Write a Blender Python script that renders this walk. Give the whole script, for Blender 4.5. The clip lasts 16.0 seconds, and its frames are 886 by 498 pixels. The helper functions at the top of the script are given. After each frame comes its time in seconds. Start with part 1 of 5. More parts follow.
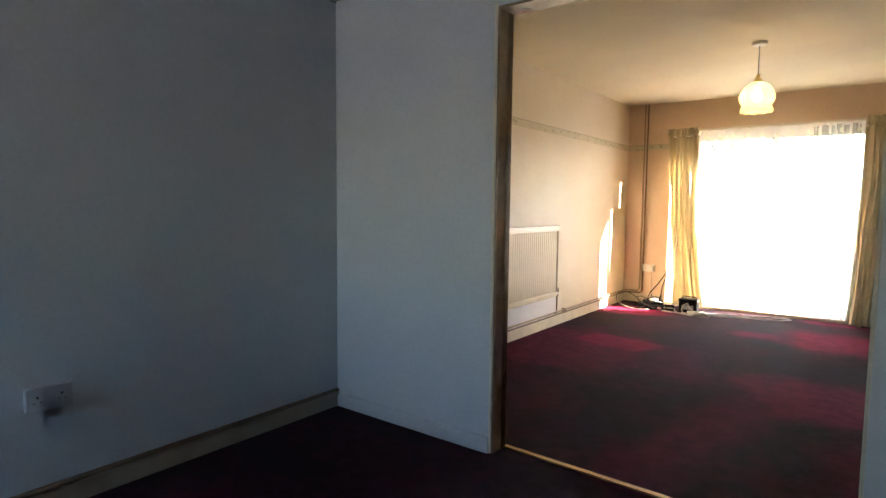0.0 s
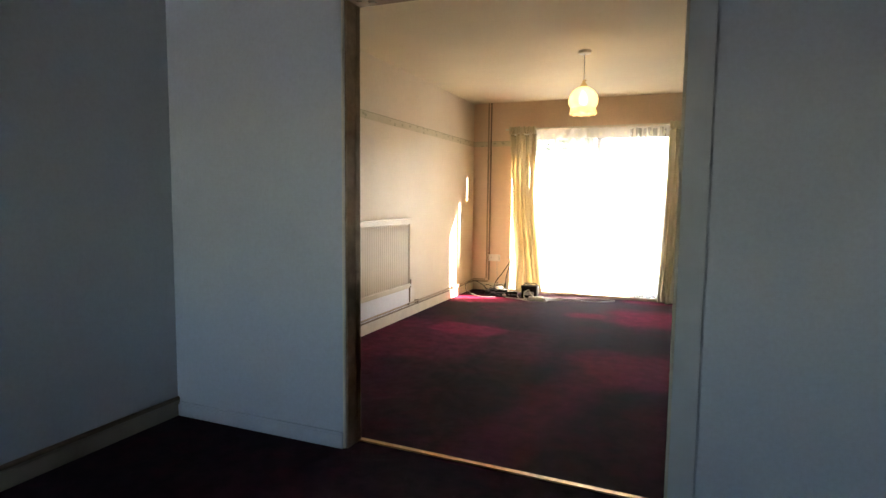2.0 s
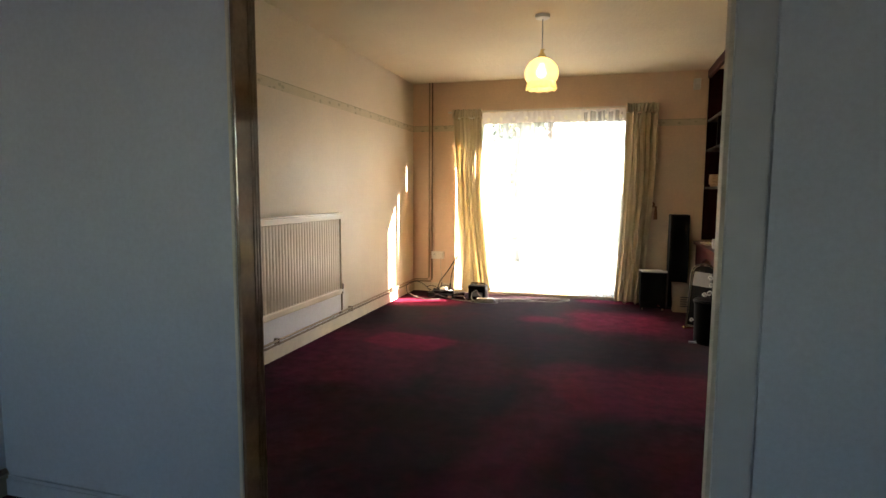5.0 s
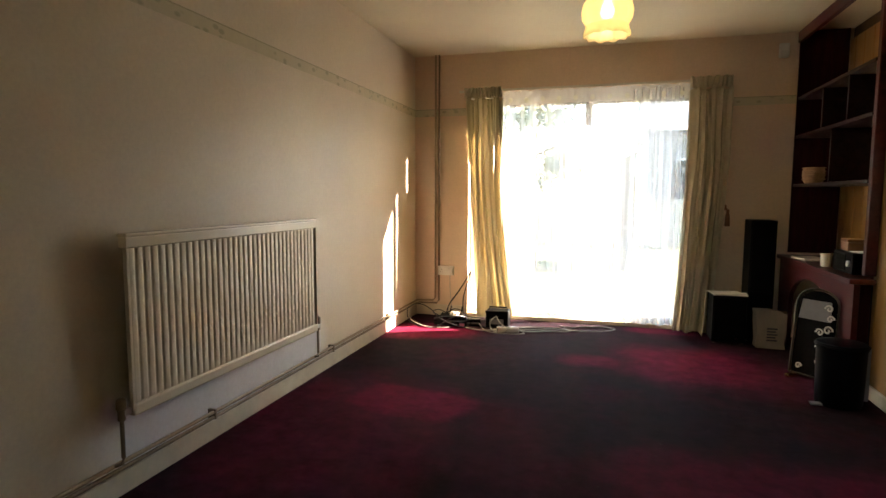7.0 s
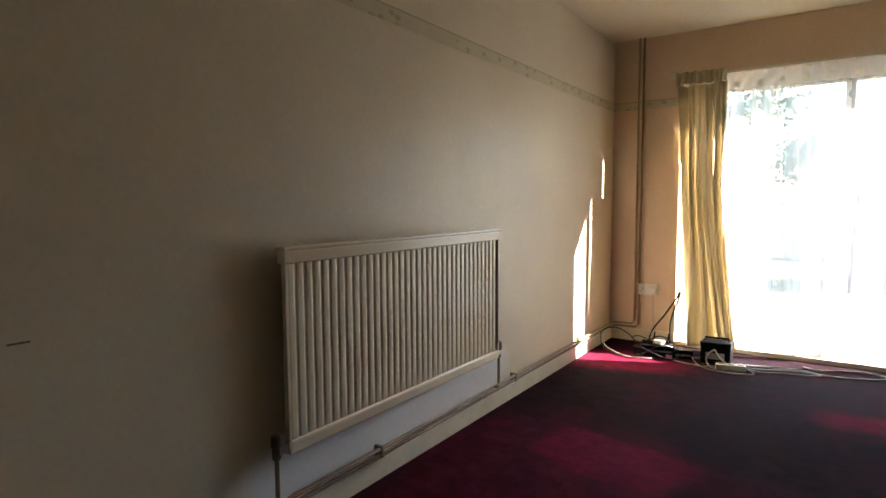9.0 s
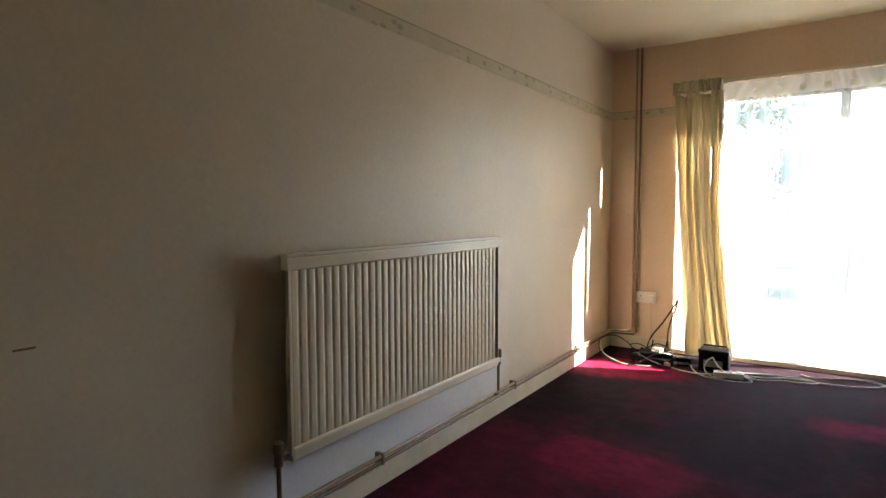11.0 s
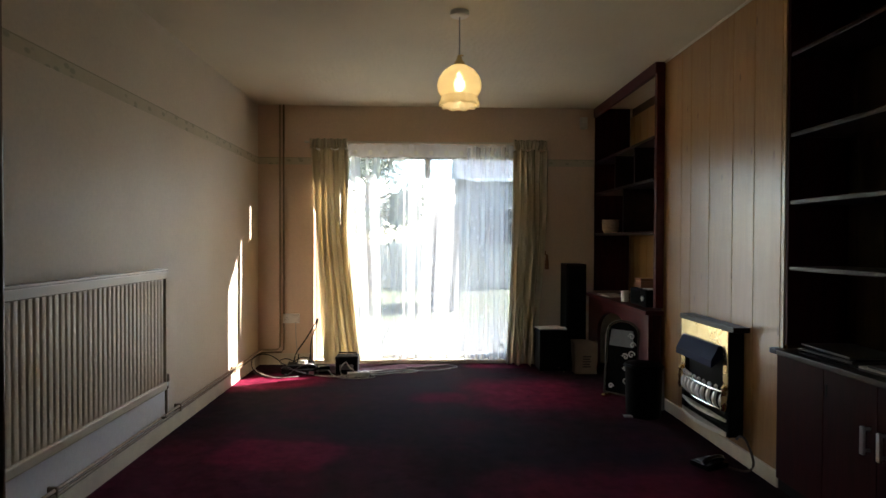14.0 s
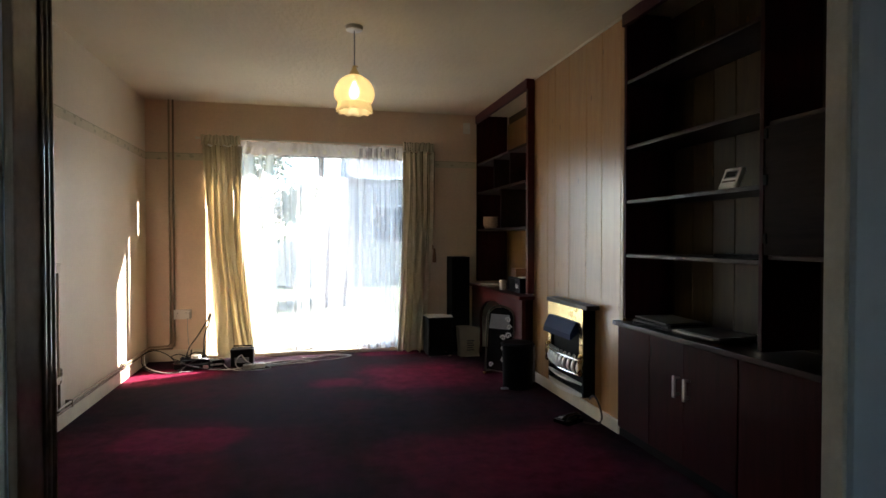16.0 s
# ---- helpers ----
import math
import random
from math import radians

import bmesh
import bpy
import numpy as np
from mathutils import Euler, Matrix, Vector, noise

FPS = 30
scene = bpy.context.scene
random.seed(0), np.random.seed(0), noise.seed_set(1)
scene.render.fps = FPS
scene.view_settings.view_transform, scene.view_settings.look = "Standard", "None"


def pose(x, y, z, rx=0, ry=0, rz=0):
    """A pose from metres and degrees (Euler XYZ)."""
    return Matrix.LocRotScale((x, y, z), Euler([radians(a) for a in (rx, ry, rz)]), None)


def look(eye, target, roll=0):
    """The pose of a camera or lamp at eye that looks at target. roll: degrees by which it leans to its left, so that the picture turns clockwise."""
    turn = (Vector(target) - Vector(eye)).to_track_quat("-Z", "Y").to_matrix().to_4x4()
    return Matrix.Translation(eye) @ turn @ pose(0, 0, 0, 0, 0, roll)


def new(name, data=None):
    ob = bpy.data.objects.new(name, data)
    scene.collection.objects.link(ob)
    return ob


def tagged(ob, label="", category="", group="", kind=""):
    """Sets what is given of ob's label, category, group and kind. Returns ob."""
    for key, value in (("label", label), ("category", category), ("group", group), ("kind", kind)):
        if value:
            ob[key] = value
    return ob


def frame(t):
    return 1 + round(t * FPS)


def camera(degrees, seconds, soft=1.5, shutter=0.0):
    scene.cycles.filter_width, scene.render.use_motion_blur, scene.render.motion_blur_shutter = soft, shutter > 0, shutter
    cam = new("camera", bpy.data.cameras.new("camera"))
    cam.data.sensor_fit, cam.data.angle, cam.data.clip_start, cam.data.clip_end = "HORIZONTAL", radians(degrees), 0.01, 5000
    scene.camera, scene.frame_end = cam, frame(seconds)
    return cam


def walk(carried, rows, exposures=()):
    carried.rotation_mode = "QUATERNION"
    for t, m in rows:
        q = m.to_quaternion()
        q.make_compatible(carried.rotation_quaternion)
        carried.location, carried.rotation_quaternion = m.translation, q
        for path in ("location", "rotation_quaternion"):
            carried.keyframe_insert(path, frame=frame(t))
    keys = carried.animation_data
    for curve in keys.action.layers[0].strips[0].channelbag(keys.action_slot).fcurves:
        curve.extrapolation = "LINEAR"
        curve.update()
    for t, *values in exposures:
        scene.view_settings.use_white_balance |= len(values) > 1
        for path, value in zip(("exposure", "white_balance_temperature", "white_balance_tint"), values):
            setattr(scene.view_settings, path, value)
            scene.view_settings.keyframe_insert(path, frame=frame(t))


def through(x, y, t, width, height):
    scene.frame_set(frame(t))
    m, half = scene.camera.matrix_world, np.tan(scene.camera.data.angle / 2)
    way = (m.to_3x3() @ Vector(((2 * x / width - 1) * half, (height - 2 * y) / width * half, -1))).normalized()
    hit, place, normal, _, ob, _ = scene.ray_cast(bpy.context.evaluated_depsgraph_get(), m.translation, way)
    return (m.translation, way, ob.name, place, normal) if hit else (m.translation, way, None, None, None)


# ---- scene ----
cam = camera(76.0, 16.0)
PATH = [
    (0, (0.114, 0.32, 1.185), (-1.087, 1.911, 1.026), 0.6),
    (0.5, (0.125, 0.326, 1.179), (-0.918, 2.024, 1.018), 0.6),
    (1, (0.128, 0.315, 1.187), (-0.781, 2.089, 1.017), 0.7),
    (1.5, (0.126, 0.321, 1.184), (-0.7, 2.134, 1.012), 0.7),
    (2, (0.128, 0.32, 1.186), (-0.628, 2.163, 1.009), 0.6),
    (2.5, (0.125, 0.321, 1.177), (-0.576, 2.186, 1.002), 0.6),
    (3, (0.141, 0.313, 1.192), (-0.511, 2.195, 1.011), 0.5),
    (3.5, (0.12, 0.328, 1.185), (-0.487, 2.225, 1.004), 0.5),
    (6, (-0.374, 1.67, 1.143), (-0.918, 3.584, 0.935), 0.2),
    (6.5, (-0.474, 1.951, 1.132), (-1.022, 3.865, 0.943), 0.1),
    (7, (-0.594, 2.255, 1.133), (-1.146, 4.168, 0.944), 0.2),
    (7.5, (-0.709, 2.49, 1.128), (-1.299, 4.392, 0.942), 0.1),
    (8, (-0.79, 2.647, 1.134), (-1.487, 4.512, 0.953), 0.0),
    (8.5, (-0.825, 2.685, 1.122), (-1.782, 4.433, 0.957), -0.3),
    (9, (-0.834, 2.709, 1.128), (-1.964, 4.351, 0.966), -0.3),
    (9.2, (-0.842, 2.709, 1.126), (-2.008, 4.326, 0.97), -0.4),
    (11.3, (-0.845, 2.681, 1.128), (-1.937, 4.352, 1.004), 0.0),
    (11.5, (-0.838, 2.675, 1.134), (-1.875, 4.381, 1.018), 0.0),
    (12, (-0.794, 2.642, 1.141), (-1.647, 4.449, 1.045), 0.2),
    (12.5, (-0.748, 2.575, 1.141), (-1.395, 4.466, 1.078), 0.0),
    (13, (-0.743, 2.395, 1.128), (-1.174, 4.348, 1.1), 0.1),
    (13.5, (-0.778, 2.203, 1.142), (-0.975, 4.193, 1.112), 0.2),
    (14, (-0.818, 2.05, 1.156), (-0.746, 4.048, 1.126), 0.2),
    (14.5, (-0.83, 1.89, 1.129), (-0.562, 3.872, 1.111), 0.2),
    (15, (-0.863, 1.786, 1.13), (-0.495, 3.752, 1.102), 0.2),
    (15.5, (-0.88, 1.724, 1.13), (-0.454, 3.677, 1.096), 0.1),
    (16, (-0.886, 1.7, 1.131), (-0.428, 3.646, 1.094), 0.0),
]
EXPOSURE = [  # seconds, stops, kelvin, tint
    (0.0, 5.08, 7300, 16), (1.0, 4.9, 7300, 16), (3.5, 4.78, 7400, 16), (6.0, 4.17, 7500, 15), (7.5, 3.74, 6950, 13), (8.0, 3.52, 6500, 12), (9.0, 3.86, 6400, 12),
    (11.5, 4.10, 6200, 11), (13.0, 3.45, 6150, 10), (14.0, 3.07, 6200, 12), (14.5, 3.17, 6200, 13), (16.0, 3.50, 6120, 14)]
walk(cam, [(t, look(eye, target, roll)) for t, eye, target, roll in PATH], EXPOSURE)

# ---- daylight ----
SUN_AZ, SUN_EL = radians(66.5), radians(26)
TO_SUN = Vector((math.sin(SUN_AZ) * math.cos(SUN_EL), math.cos(SUN_AZ) * math.cos(SUN_EL), math.sin(SUN_EL)))
world = bpy.data.worlds.new("sky")
scene.world = world
world.use_nodes = True
wn = world.node_tree.nodes
sky = wn.new("ShaderNodeTexSky")
sky.sky_type, sky.sun_disc, sky.sun_elevation, sky.sun_rotation = "NISHITA", False, SUN_EL, SUN_AZ
world.node_tree.links.new(sky.outputs[0], wn["Background"].inputs[0])
wn["Background"].inputs[1].default_value = 0.15
sun = new("sun", bpy.data.lights.new("sun", "SUN"))
sun.data.energy, sun.data.angle, sun.data.color = 5.0, radians(0.5), (1.0, 0.94, 0.84)
sun.matrix_world = look(TO_SUN * 30, (0, 0, 0))
bulb_light = new("pendant_bulb_light", bpy.data.lights.new("pendant_bulb_light", "POINT"))
bulb_light.data.energy, bulb_light.data.color, bulb_light.data.shadow_soft_size = 0.06, (1.0, 0.86, 0.62), 0.035


# ---- materials ----
class Mat:
    """A small builder of node materials."""

    def __init__(self, name, rough=0.6, metal=0.0):
        self.m = bpy.data.materials.new(name)
        self.m.use_nodes = True
        self.t = self.m.node_tree
        self.n, self.l = self.t.nodes, self.t.links
        self.b = self.n["Principled BSDF"]
        self.out = self.n["Material Output"]
        self.b.inputs["Roughness"].default_value = rough
        self.b.inputs["Metallic"].default_value = metal
        self.co = self.n.new("ShaderNodeTexCoord").outputs["Object"]

    def mapped(self, scale=(1, 1, 1), offset=(0, 0, 0)):
        g = self.n.new("ShaderNodeNewGeometry").outputs["Position"]
        k = self.n.new("ShaderNodeMapping")
        k.inputs["Scale"].default_value = scale
        k.inputs["Location"].default_value = offset
        self.l.new(g, k.inputs["Vector"])
        return k.outputs[0]

    def noise(self, scale, detail=4, rough=0.6, vec=None):
        k = self.n.new("ShaderNodeTexNoise")
        k.inputs["Scale"].default_value, k.inputs["Detail"].default_value, k.inputs["Roughness"].default_value = scale, detail, rough
        self.l.new(vec if vec is not None else self.mapped(), k.inputs["Vector"])
        return k.outputs["Fac"]

    def ramp(self, fac, stops):
        k = self.n.new("ShaderNodeValToRGB")
        e = k.color_ramp.elements
        while len(e) < len(stops):
            e.new(0.5)
        for el, (p, c) in zip(e, stops):
            el.position = p
            el.color = (*c, 1) if len(c) == 3 else c
        self.l.new(fac, k.inputs[0])
        return k.outputs[0]

    def mix(self, fac, a, b, kind="MIX"):
        k = self.n.new("ShaderNodeMix")
        k.data_type, k.blend_type = "RGBA", kind
        for sock, v in ((k.inputs[0], fac), (k.inputs[6], a), (k.inputs[7], b)):
            if isinstance(v, (int, float)):
                sock.default_value = v
            elif isinstance(v, tuple):
                sock.default_value = (*v, 1)
            else:
                self.l.new(v, sock)
        return k.outputs[2]

    def math(self, op, a, b=0.0):
        k = self.n.new("ShaderNodeMath")
        k.operation = op
        for sock, v in zip(k.inputs, (a, b)):
            if isinstance(v, (int, float)):
                sock.default_value = v
            else:
                self.l.new(v, sock)
        return k.outputs[0]

    def colour(self, c):
        if isinstance(c, tuple):
            self.b.inputs["Base Color"].default_value = (*c, 1)
        else:
            self.l.new(c, self.b.inputs["Base Color"])
        return self

    def rough(self, s):
        self.l.new(s, self.b.inputs["Roughness"])
        return self

    def bump(self, h, strength=0.3, dist=0.01):
        k = self.n.new("ShaderNodeBump")
        k.inputs["Strength"].default_value, k.inputs["Distance"].default_value = strength, dist
        self.l.new(h, k.inputs["Height"])
        self.l.new(k.outputs[0], self.b.inputs["Normal"])
        return self

    def rand(self):
        return self.n.new("ShaderNodeObjectInfo").outputs["Random"]


def plain(name, c, rough=0.5, metal=0.0, vary=0.12, scale=30.0, bump=0.0, spec=0.5):
    """A surface of one colour with fine grain and slow blotches."""
    m = Mat(name, rough, metal)
    lo, hi = tuple(x * (1 - vary) for x in c), tuple(min(1, x * (1 + vary)) for x in c)
    f = m.math("ADD", m.math("MULTIPLY", m.noise(scale), 0.5), m.math("MULTIPLY", m.noise(scale * 0.12, 2), 0.5))
    m.colour(m.ramp(f, [(0.3, lo), (0.7, hi)]))
    m.rough(m.math("ADD", m.math("MULTIPLY", f, 0.2), rough - 0.1))
    if bump:
        m.bump(m.noise(scale * 4, 3), bump, 0.004)
    m.b.inputs["Specular IOR Level"].default_value = spec
    return m.m


def wall_paint(name, c, stain, scale=1.0, sheen=0.72, clean=None):
    m = Mat(name, sheen)
    slow = m.noise(1.1 * scale, 3)
    fine = m.noise(60, 5, 0.7)
    base = m.mix(m.ramp(slow, [(0.35, (0, 0, 0)), (0.7, (1, 1, 1))]), c, stain)
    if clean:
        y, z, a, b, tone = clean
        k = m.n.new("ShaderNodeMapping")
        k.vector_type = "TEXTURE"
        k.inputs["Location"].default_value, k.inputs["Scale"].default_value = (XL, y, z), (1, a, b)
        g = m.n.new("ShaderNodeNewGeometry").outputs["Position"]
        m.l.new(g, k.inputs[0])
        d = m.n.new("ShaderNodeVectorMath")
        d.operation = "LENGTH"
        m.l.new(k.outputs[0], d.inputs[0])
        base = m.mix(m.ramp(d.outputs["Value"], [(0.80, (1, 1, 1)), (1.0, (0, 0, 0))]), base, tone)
    m.colour(m.mix(0.12, base, m.ramp(fine, [(0.3, (0.2, 0.18, 0.15)), (0.7, (1, 1, 1))]), "MULTIPLY"))
    m.bump(m.math("ADD", fine, m.noise(220, 2)), 0.18, 0.003)
    return m.m


XL = -2.34                    # west wall, inside
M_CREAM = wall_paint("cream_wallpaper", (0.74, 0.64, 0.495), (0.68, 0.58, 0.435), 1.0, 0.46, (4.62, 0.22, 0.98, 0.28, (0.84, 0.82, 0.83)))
# Window wall's paper, tinted warm for light bounced off carpet and wood.
M_CREAM_BOUNCE = wall_paint("bounce_warmed_wallpaper", (0.78, 0.59, 0.425), (0.715, 0.535, 0.375), 1.0, 0.55)
M_DINING = wall_paint("cool_white_emulsion", (0.58, 0.63, 0.69), (0.53, 0.58, 0.64))
M_PATCH = wall_paint("patched_reveal_plaster", (0.66, 0.60, 0.48), (0.50, 0.44, 0.34), 6.0)


def jamb_gloss():
    m = Mat("brown_gloss_paint", 0.22)
    m.colour(m.ramp(m.noise(7, 5, 0.7), [(0.3, (0.21, 0.145, 0.095)), (0.7, (0.38, 0.28, 0.19))]))
    m.bump(m.noise(14, 3), 0.25, 0.006)
    m.b.inputs["Coat Weight"].default_value = 1.0
    m.b.inputs["Coat Roughness"].default_value = 0.08
    return m.m


def smeared():
    """White board with patches of pale filler."""
    m = Mat("filler_smeared_board", 0.7)
    f = m.noise(1.0, 5, 0.6, m.mapped((9, 9, 2.6)))
    smear = m.ramp(f, [(0.60, (0, 0, 0)), (0.63, (1, 1, 1))])
    sp = m.n.new("ShaderNodeSeparateXYZ")
    m.l.new(m.mapped(), sp.inputs[0])
    smear = m.math("MULTIPLY", smear, m.math("LESS_THAN", sp.outputs[2], 0.8))
    base = m.ramp(m.noise(5, 4), [(0.3, (0.48, 0.50, 0.51)), (0.7, (0.56, 0.58, 0.59))])
    m.colour(m.mix(smear, base, (0.70, 0.73, 0.78)))
    m.bump(f, 0.2, 0.004)
    return m.m


M_JAMB = jamb_gloss()
M_SMEAR = smeared()


def artex():
    m = Mat("stippled_cream_ceiling", 0.8)
    m.colour(m.ramp(m.noise(0.9, 3), [(0.3, (0.66, 0.57, 0.41)), (0.7, (0.74, 0.65, 0.45))]))
    k = m.n.new("ShaderNodeTexVoronoi")
    k.feature = "SMOOTH_F1"
    k.inputs["Scale"].default_value = 34
    m.l.new(m.mapped((1, 0.55, 1)), k.inputs["Vector"])
    m.bump(m.math("ADD", k.outputs["Distance"], m.noise(70, 4)), 0.28, 0.010)
    return m.m


M_CEIL = artex()


def carpet(name, reds):
    """Crimson pile, trodden to charcoal but for the patches in reds, some of them painted-in sheen and sunlight: x, y,
    half-width, half-length, turn, amount, softness of the edge.
    """
    m = Mat(name, 0.97)
    warp = m.noise(1.6, 4, 0.65)
    total = None
    for x, y, a, b, turn, much, soft in reds:
        g = m.n.new("ShaderNodeNewGeometry").outputs["Position"]
        k = m.n.new("ShaderNodeMapping")
        k.vector_type = "TEXTURE"
        k.inputs["Location"].default_value = (x, y, 0)
        k.inputs["Rotation"].default_value = (0, 0, radians(turn))
        k.inputs["Scale"].default_value = (a, b, 1)
        m.l.new(g, k.inputs[0])
        sq, dot = m.n.new("ShaderNodeVectorMath"), m.n.new("ShaderNodeVectorMath")
        sq.operation, dot.operation = "MULTIPLY", "DOT_PRODUCT"
        flat = m.n.new("ShaderNodeVectorMath")
        flat.operation = "MULTIPLY"
        flat.inputs[1].default_value = (1, 1, 0)
        m.l.new(k.outputs[0], flat.inputs[0])
        m.l.new(flat.outputs[0], sq.inputs[0])
        m.l.new(flat.outputs[0], sq.inputs[1])
        m.l.new(sq.outputs[0], dot.inputs[0])
        m.l.new(sq.outputs[0], dot.inputs[1])
        d = m.math("POWER", dot.outputs["Value"], 0.25)
        d = m.math("ADD", d, m.math("MULTIPLY", m.math("SUBTRACT", warp, 0.5), 0.9))
        f = m.n.new("ShaderNodeMapRange")
        f.interpolation_type = "SMOOTHSTEP"
        f.inputs[1].default_value, f.inputs[2].default_value, f.inputs[3].default_value, f.inputs[4].default_value = 1.0 + soft, 1.0 - soft, 0.0, much
        m.l.new(d, f.inputs[0])
        total = f.outputs[0] if total is None else m.math("MAXIMUM", total, f.outputs[0])
    pile = m.noise(260, 3, 0.7)
    tread = m.noise(11, 6, 0.75)
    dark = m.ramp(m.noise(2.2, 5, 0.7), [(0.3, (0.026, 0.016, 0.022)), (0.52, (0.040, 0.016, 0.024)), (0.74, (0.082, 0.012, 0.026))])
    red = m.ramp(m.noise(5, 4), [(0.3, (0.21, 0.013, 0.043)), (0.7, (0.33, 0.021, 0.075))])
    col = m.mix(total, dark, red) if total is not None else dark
    specks = m.ramp(m.noise(38, 1), [(0.77, (0, 0, 0)), (0.80, (0.6, 0.6, 0.6))])
    col = m.mix(specks, col, (0.16, 0.13, 0.12))
    col = m.mix(0.85, col, m.ramp(tread, [(0.32, (0.38, 0.36, 0.38)), (0.68, (1, 1, 1))]), "MULTIPLY")
    m.colour(m.mix(0.55, col, m.ramp(pile, [(0.3, (0.45, 0.45, 0.45)), (0.7, (1, 1, 1))]), "MULTIPLY"))
    m.b.inputs["Specular IOR Level"].default_value = 0.07
    m.bump(m.math("ADD", pile, m.math("MULTIPLY", m.noise(30, 3), 0.6)), 0.6, 0.008)
    return m.m


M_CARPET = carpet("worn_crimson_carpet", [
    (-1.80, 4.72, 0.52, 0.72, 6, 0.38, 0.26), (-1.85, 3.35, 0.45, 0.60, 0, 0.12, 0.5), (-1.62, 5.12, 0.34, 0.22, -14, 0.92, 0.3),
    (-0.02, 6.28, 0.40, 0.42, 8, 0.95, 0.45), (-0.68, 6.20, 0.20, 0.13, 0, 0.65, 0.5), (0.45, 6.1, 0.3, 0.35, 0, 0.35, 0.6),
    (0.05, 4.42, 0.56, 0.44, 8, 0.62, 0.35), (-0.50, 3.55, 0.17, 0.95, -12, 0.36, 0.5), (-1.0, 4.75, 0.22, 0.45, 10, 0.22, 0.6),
    # First patch here paints the sunlit corner by the window redder.
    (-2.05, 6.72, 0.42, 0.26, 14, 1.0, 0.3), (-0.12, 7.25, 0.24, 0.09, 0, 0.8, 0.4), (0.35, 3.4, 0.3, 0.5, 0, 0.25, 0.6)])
M_DCARPET = carpet("dark_dining_carpet", [(-1.3, 1.6, 0.4, 0.5, 0, 0.12, 0.6)])


def wood(name, dark, light, rough, grain_axis="Z", gloss=0.0, knots=False, vary=0.0, spec=0.15):
    m = Mat(name, rough)
    sc = {"X": (1.2, 14, 14), "Y": (14, 1.2, 14), "Z": (14, 14, 1.2)}[grain_axis]
    off = m.n.new("ShaderNodeVectorMath")
    off.operation = "ADD"
    m.l.new(m.mapped(sc), off.inputs[0])
    comb = m.n.new("ShaderNodeCombineXYZ")
    m.l.new(m.math("MULTIPLY", m.rand(), 40), comb.inputs[0])
    m.l.new(m.math("MULTIPLY", m.rand(), 23), comb.inputs[2])
    m.l.new(comb.outputs[0], off.inputs[1])
    g = m.noise(2.2, 8, 0.68, off.outputs[0])
    f2 = m.noise(14, 4, 0.6, off.outputs[0])
    col = m.ramp(m.math("ADD", m.math("MULTIPLY", g, 0.75), m.math("MULTIPLY", f2, 0.25)), [(0.34, dark), (0.66, light)])
    if knots:
        k = m.n.new("ShaderNodeTexVoronoi")
        k.inputs["Scale"].default_value = 1.0
        k.inputs["Randomness"].default_value = 1.0
        k.voronoi_dimensions = "2D"
        sp = m.n.new("ShaderNodeSeparateXYZ")
        m.l.new(m.mapped((1, 4.2, 1.7)), sp.inputs[0])
        cm = m.n.new("ShaderNodeCombineXYZ")
        m.l.new(sp.outputs[1], cm.inputs[0])
        m.l.new(sp.outputs[2], cm.inputs[1])
        m.l.new(cm.outputs[0], k.inputs["Vector"])
        spot = m.ramp(k.outputs["Distance"], [(0.022, (1, 1, 1)), (0.045, (0, 0, 0))])
        some = m.ramp(m.noise(1.7, 2), [(0.47, (0, 0, 0)), (0.53, (1, 1, 1))])
        col = m.mix(m.math("MULTIPLY", m.math("MULTIPLY", spot, some), 0.7), col, (0.16, 0.075, 0.025))
    if vary:
        col = m.mix(m.math("MULTIPLY", m.rand(), vary), col, dark)
    m.colour(col)
    m.rough(m.math("ADD", m.math("MULTIPLY", g, 0.25), rough - 0.12))
    m.bump(g, 0.15, 0.003)
    m.b.inputs["Coat Weight"].default_value = gloss
    m.b.inputs["Specular IOR Level"].default_value = spec
    m.b.inputs["Coat Roughness"].default_value = 0.25
    return m.m


M_PINE = wood("varnished_pine", (0.33, 0.162, 0.048), (0.44, 0.245, 0.085), 0.36, "Z", 1.0, True, 0.3, 0.3)
M_PINE.node_tree.nodes["Principled BSDF"].inputs["Coat Roughness"].default_value = 0.22
M_PINE.node_tree.nodes["Principled BSDF"].inputs["Coat IOR"].default_value = 1.6
# Same pine, its colour darkened to hold the alcove's shade.
M_PINE_SHADED = wood("alcove_shaded_pine", (0.042, 0.026, 0.012), (0.08, 0.051, 0.023), 0.5, "Z", 0.0, True, 0.3, 0.2)
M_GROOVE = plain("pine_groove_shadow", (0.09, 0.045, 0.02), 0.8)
M_MAHOG = wood("dark_mahogany_stain", (0.019, 0.0036, 0.0045), (0.044, 0.0072, 0.0088), 0.46, "Z", 0.0, False, 0.0, 0.09)
M_REDWOOD = wood("red_mahogany", (0.05, 0.008, 0.009), (0.10, 0.018, 0.017), 0.36, "Y", 0.2)
M_FLAP = wood("brown_flap_laminate", (0.016, 0.011, 0.009), (0.030, 0.020, 0.017), 0.6, "Y", 0.0, False, 0.0, 0.06)
M_SHELF = wood("dark_shelf_wood", (0.012, 0.006, 0.006), (0.03, 0.013, 0.012), 0.33, "Y", 0.2)
M_GLOSS = plain("aged_white_gloss", (0.70, 0.66, 0.56), 0.32, 0, 0.10, 9)
M_SKIRT = plain("scuffed_cream_gloss", (0.66, 0.58, 0.44), 0.38, 0, 0.16, 12)
M_RAD = plain("cream_radiator_enamel", (0.76, 0.66, 0.51), 0.24, 0, 0.05, 6)
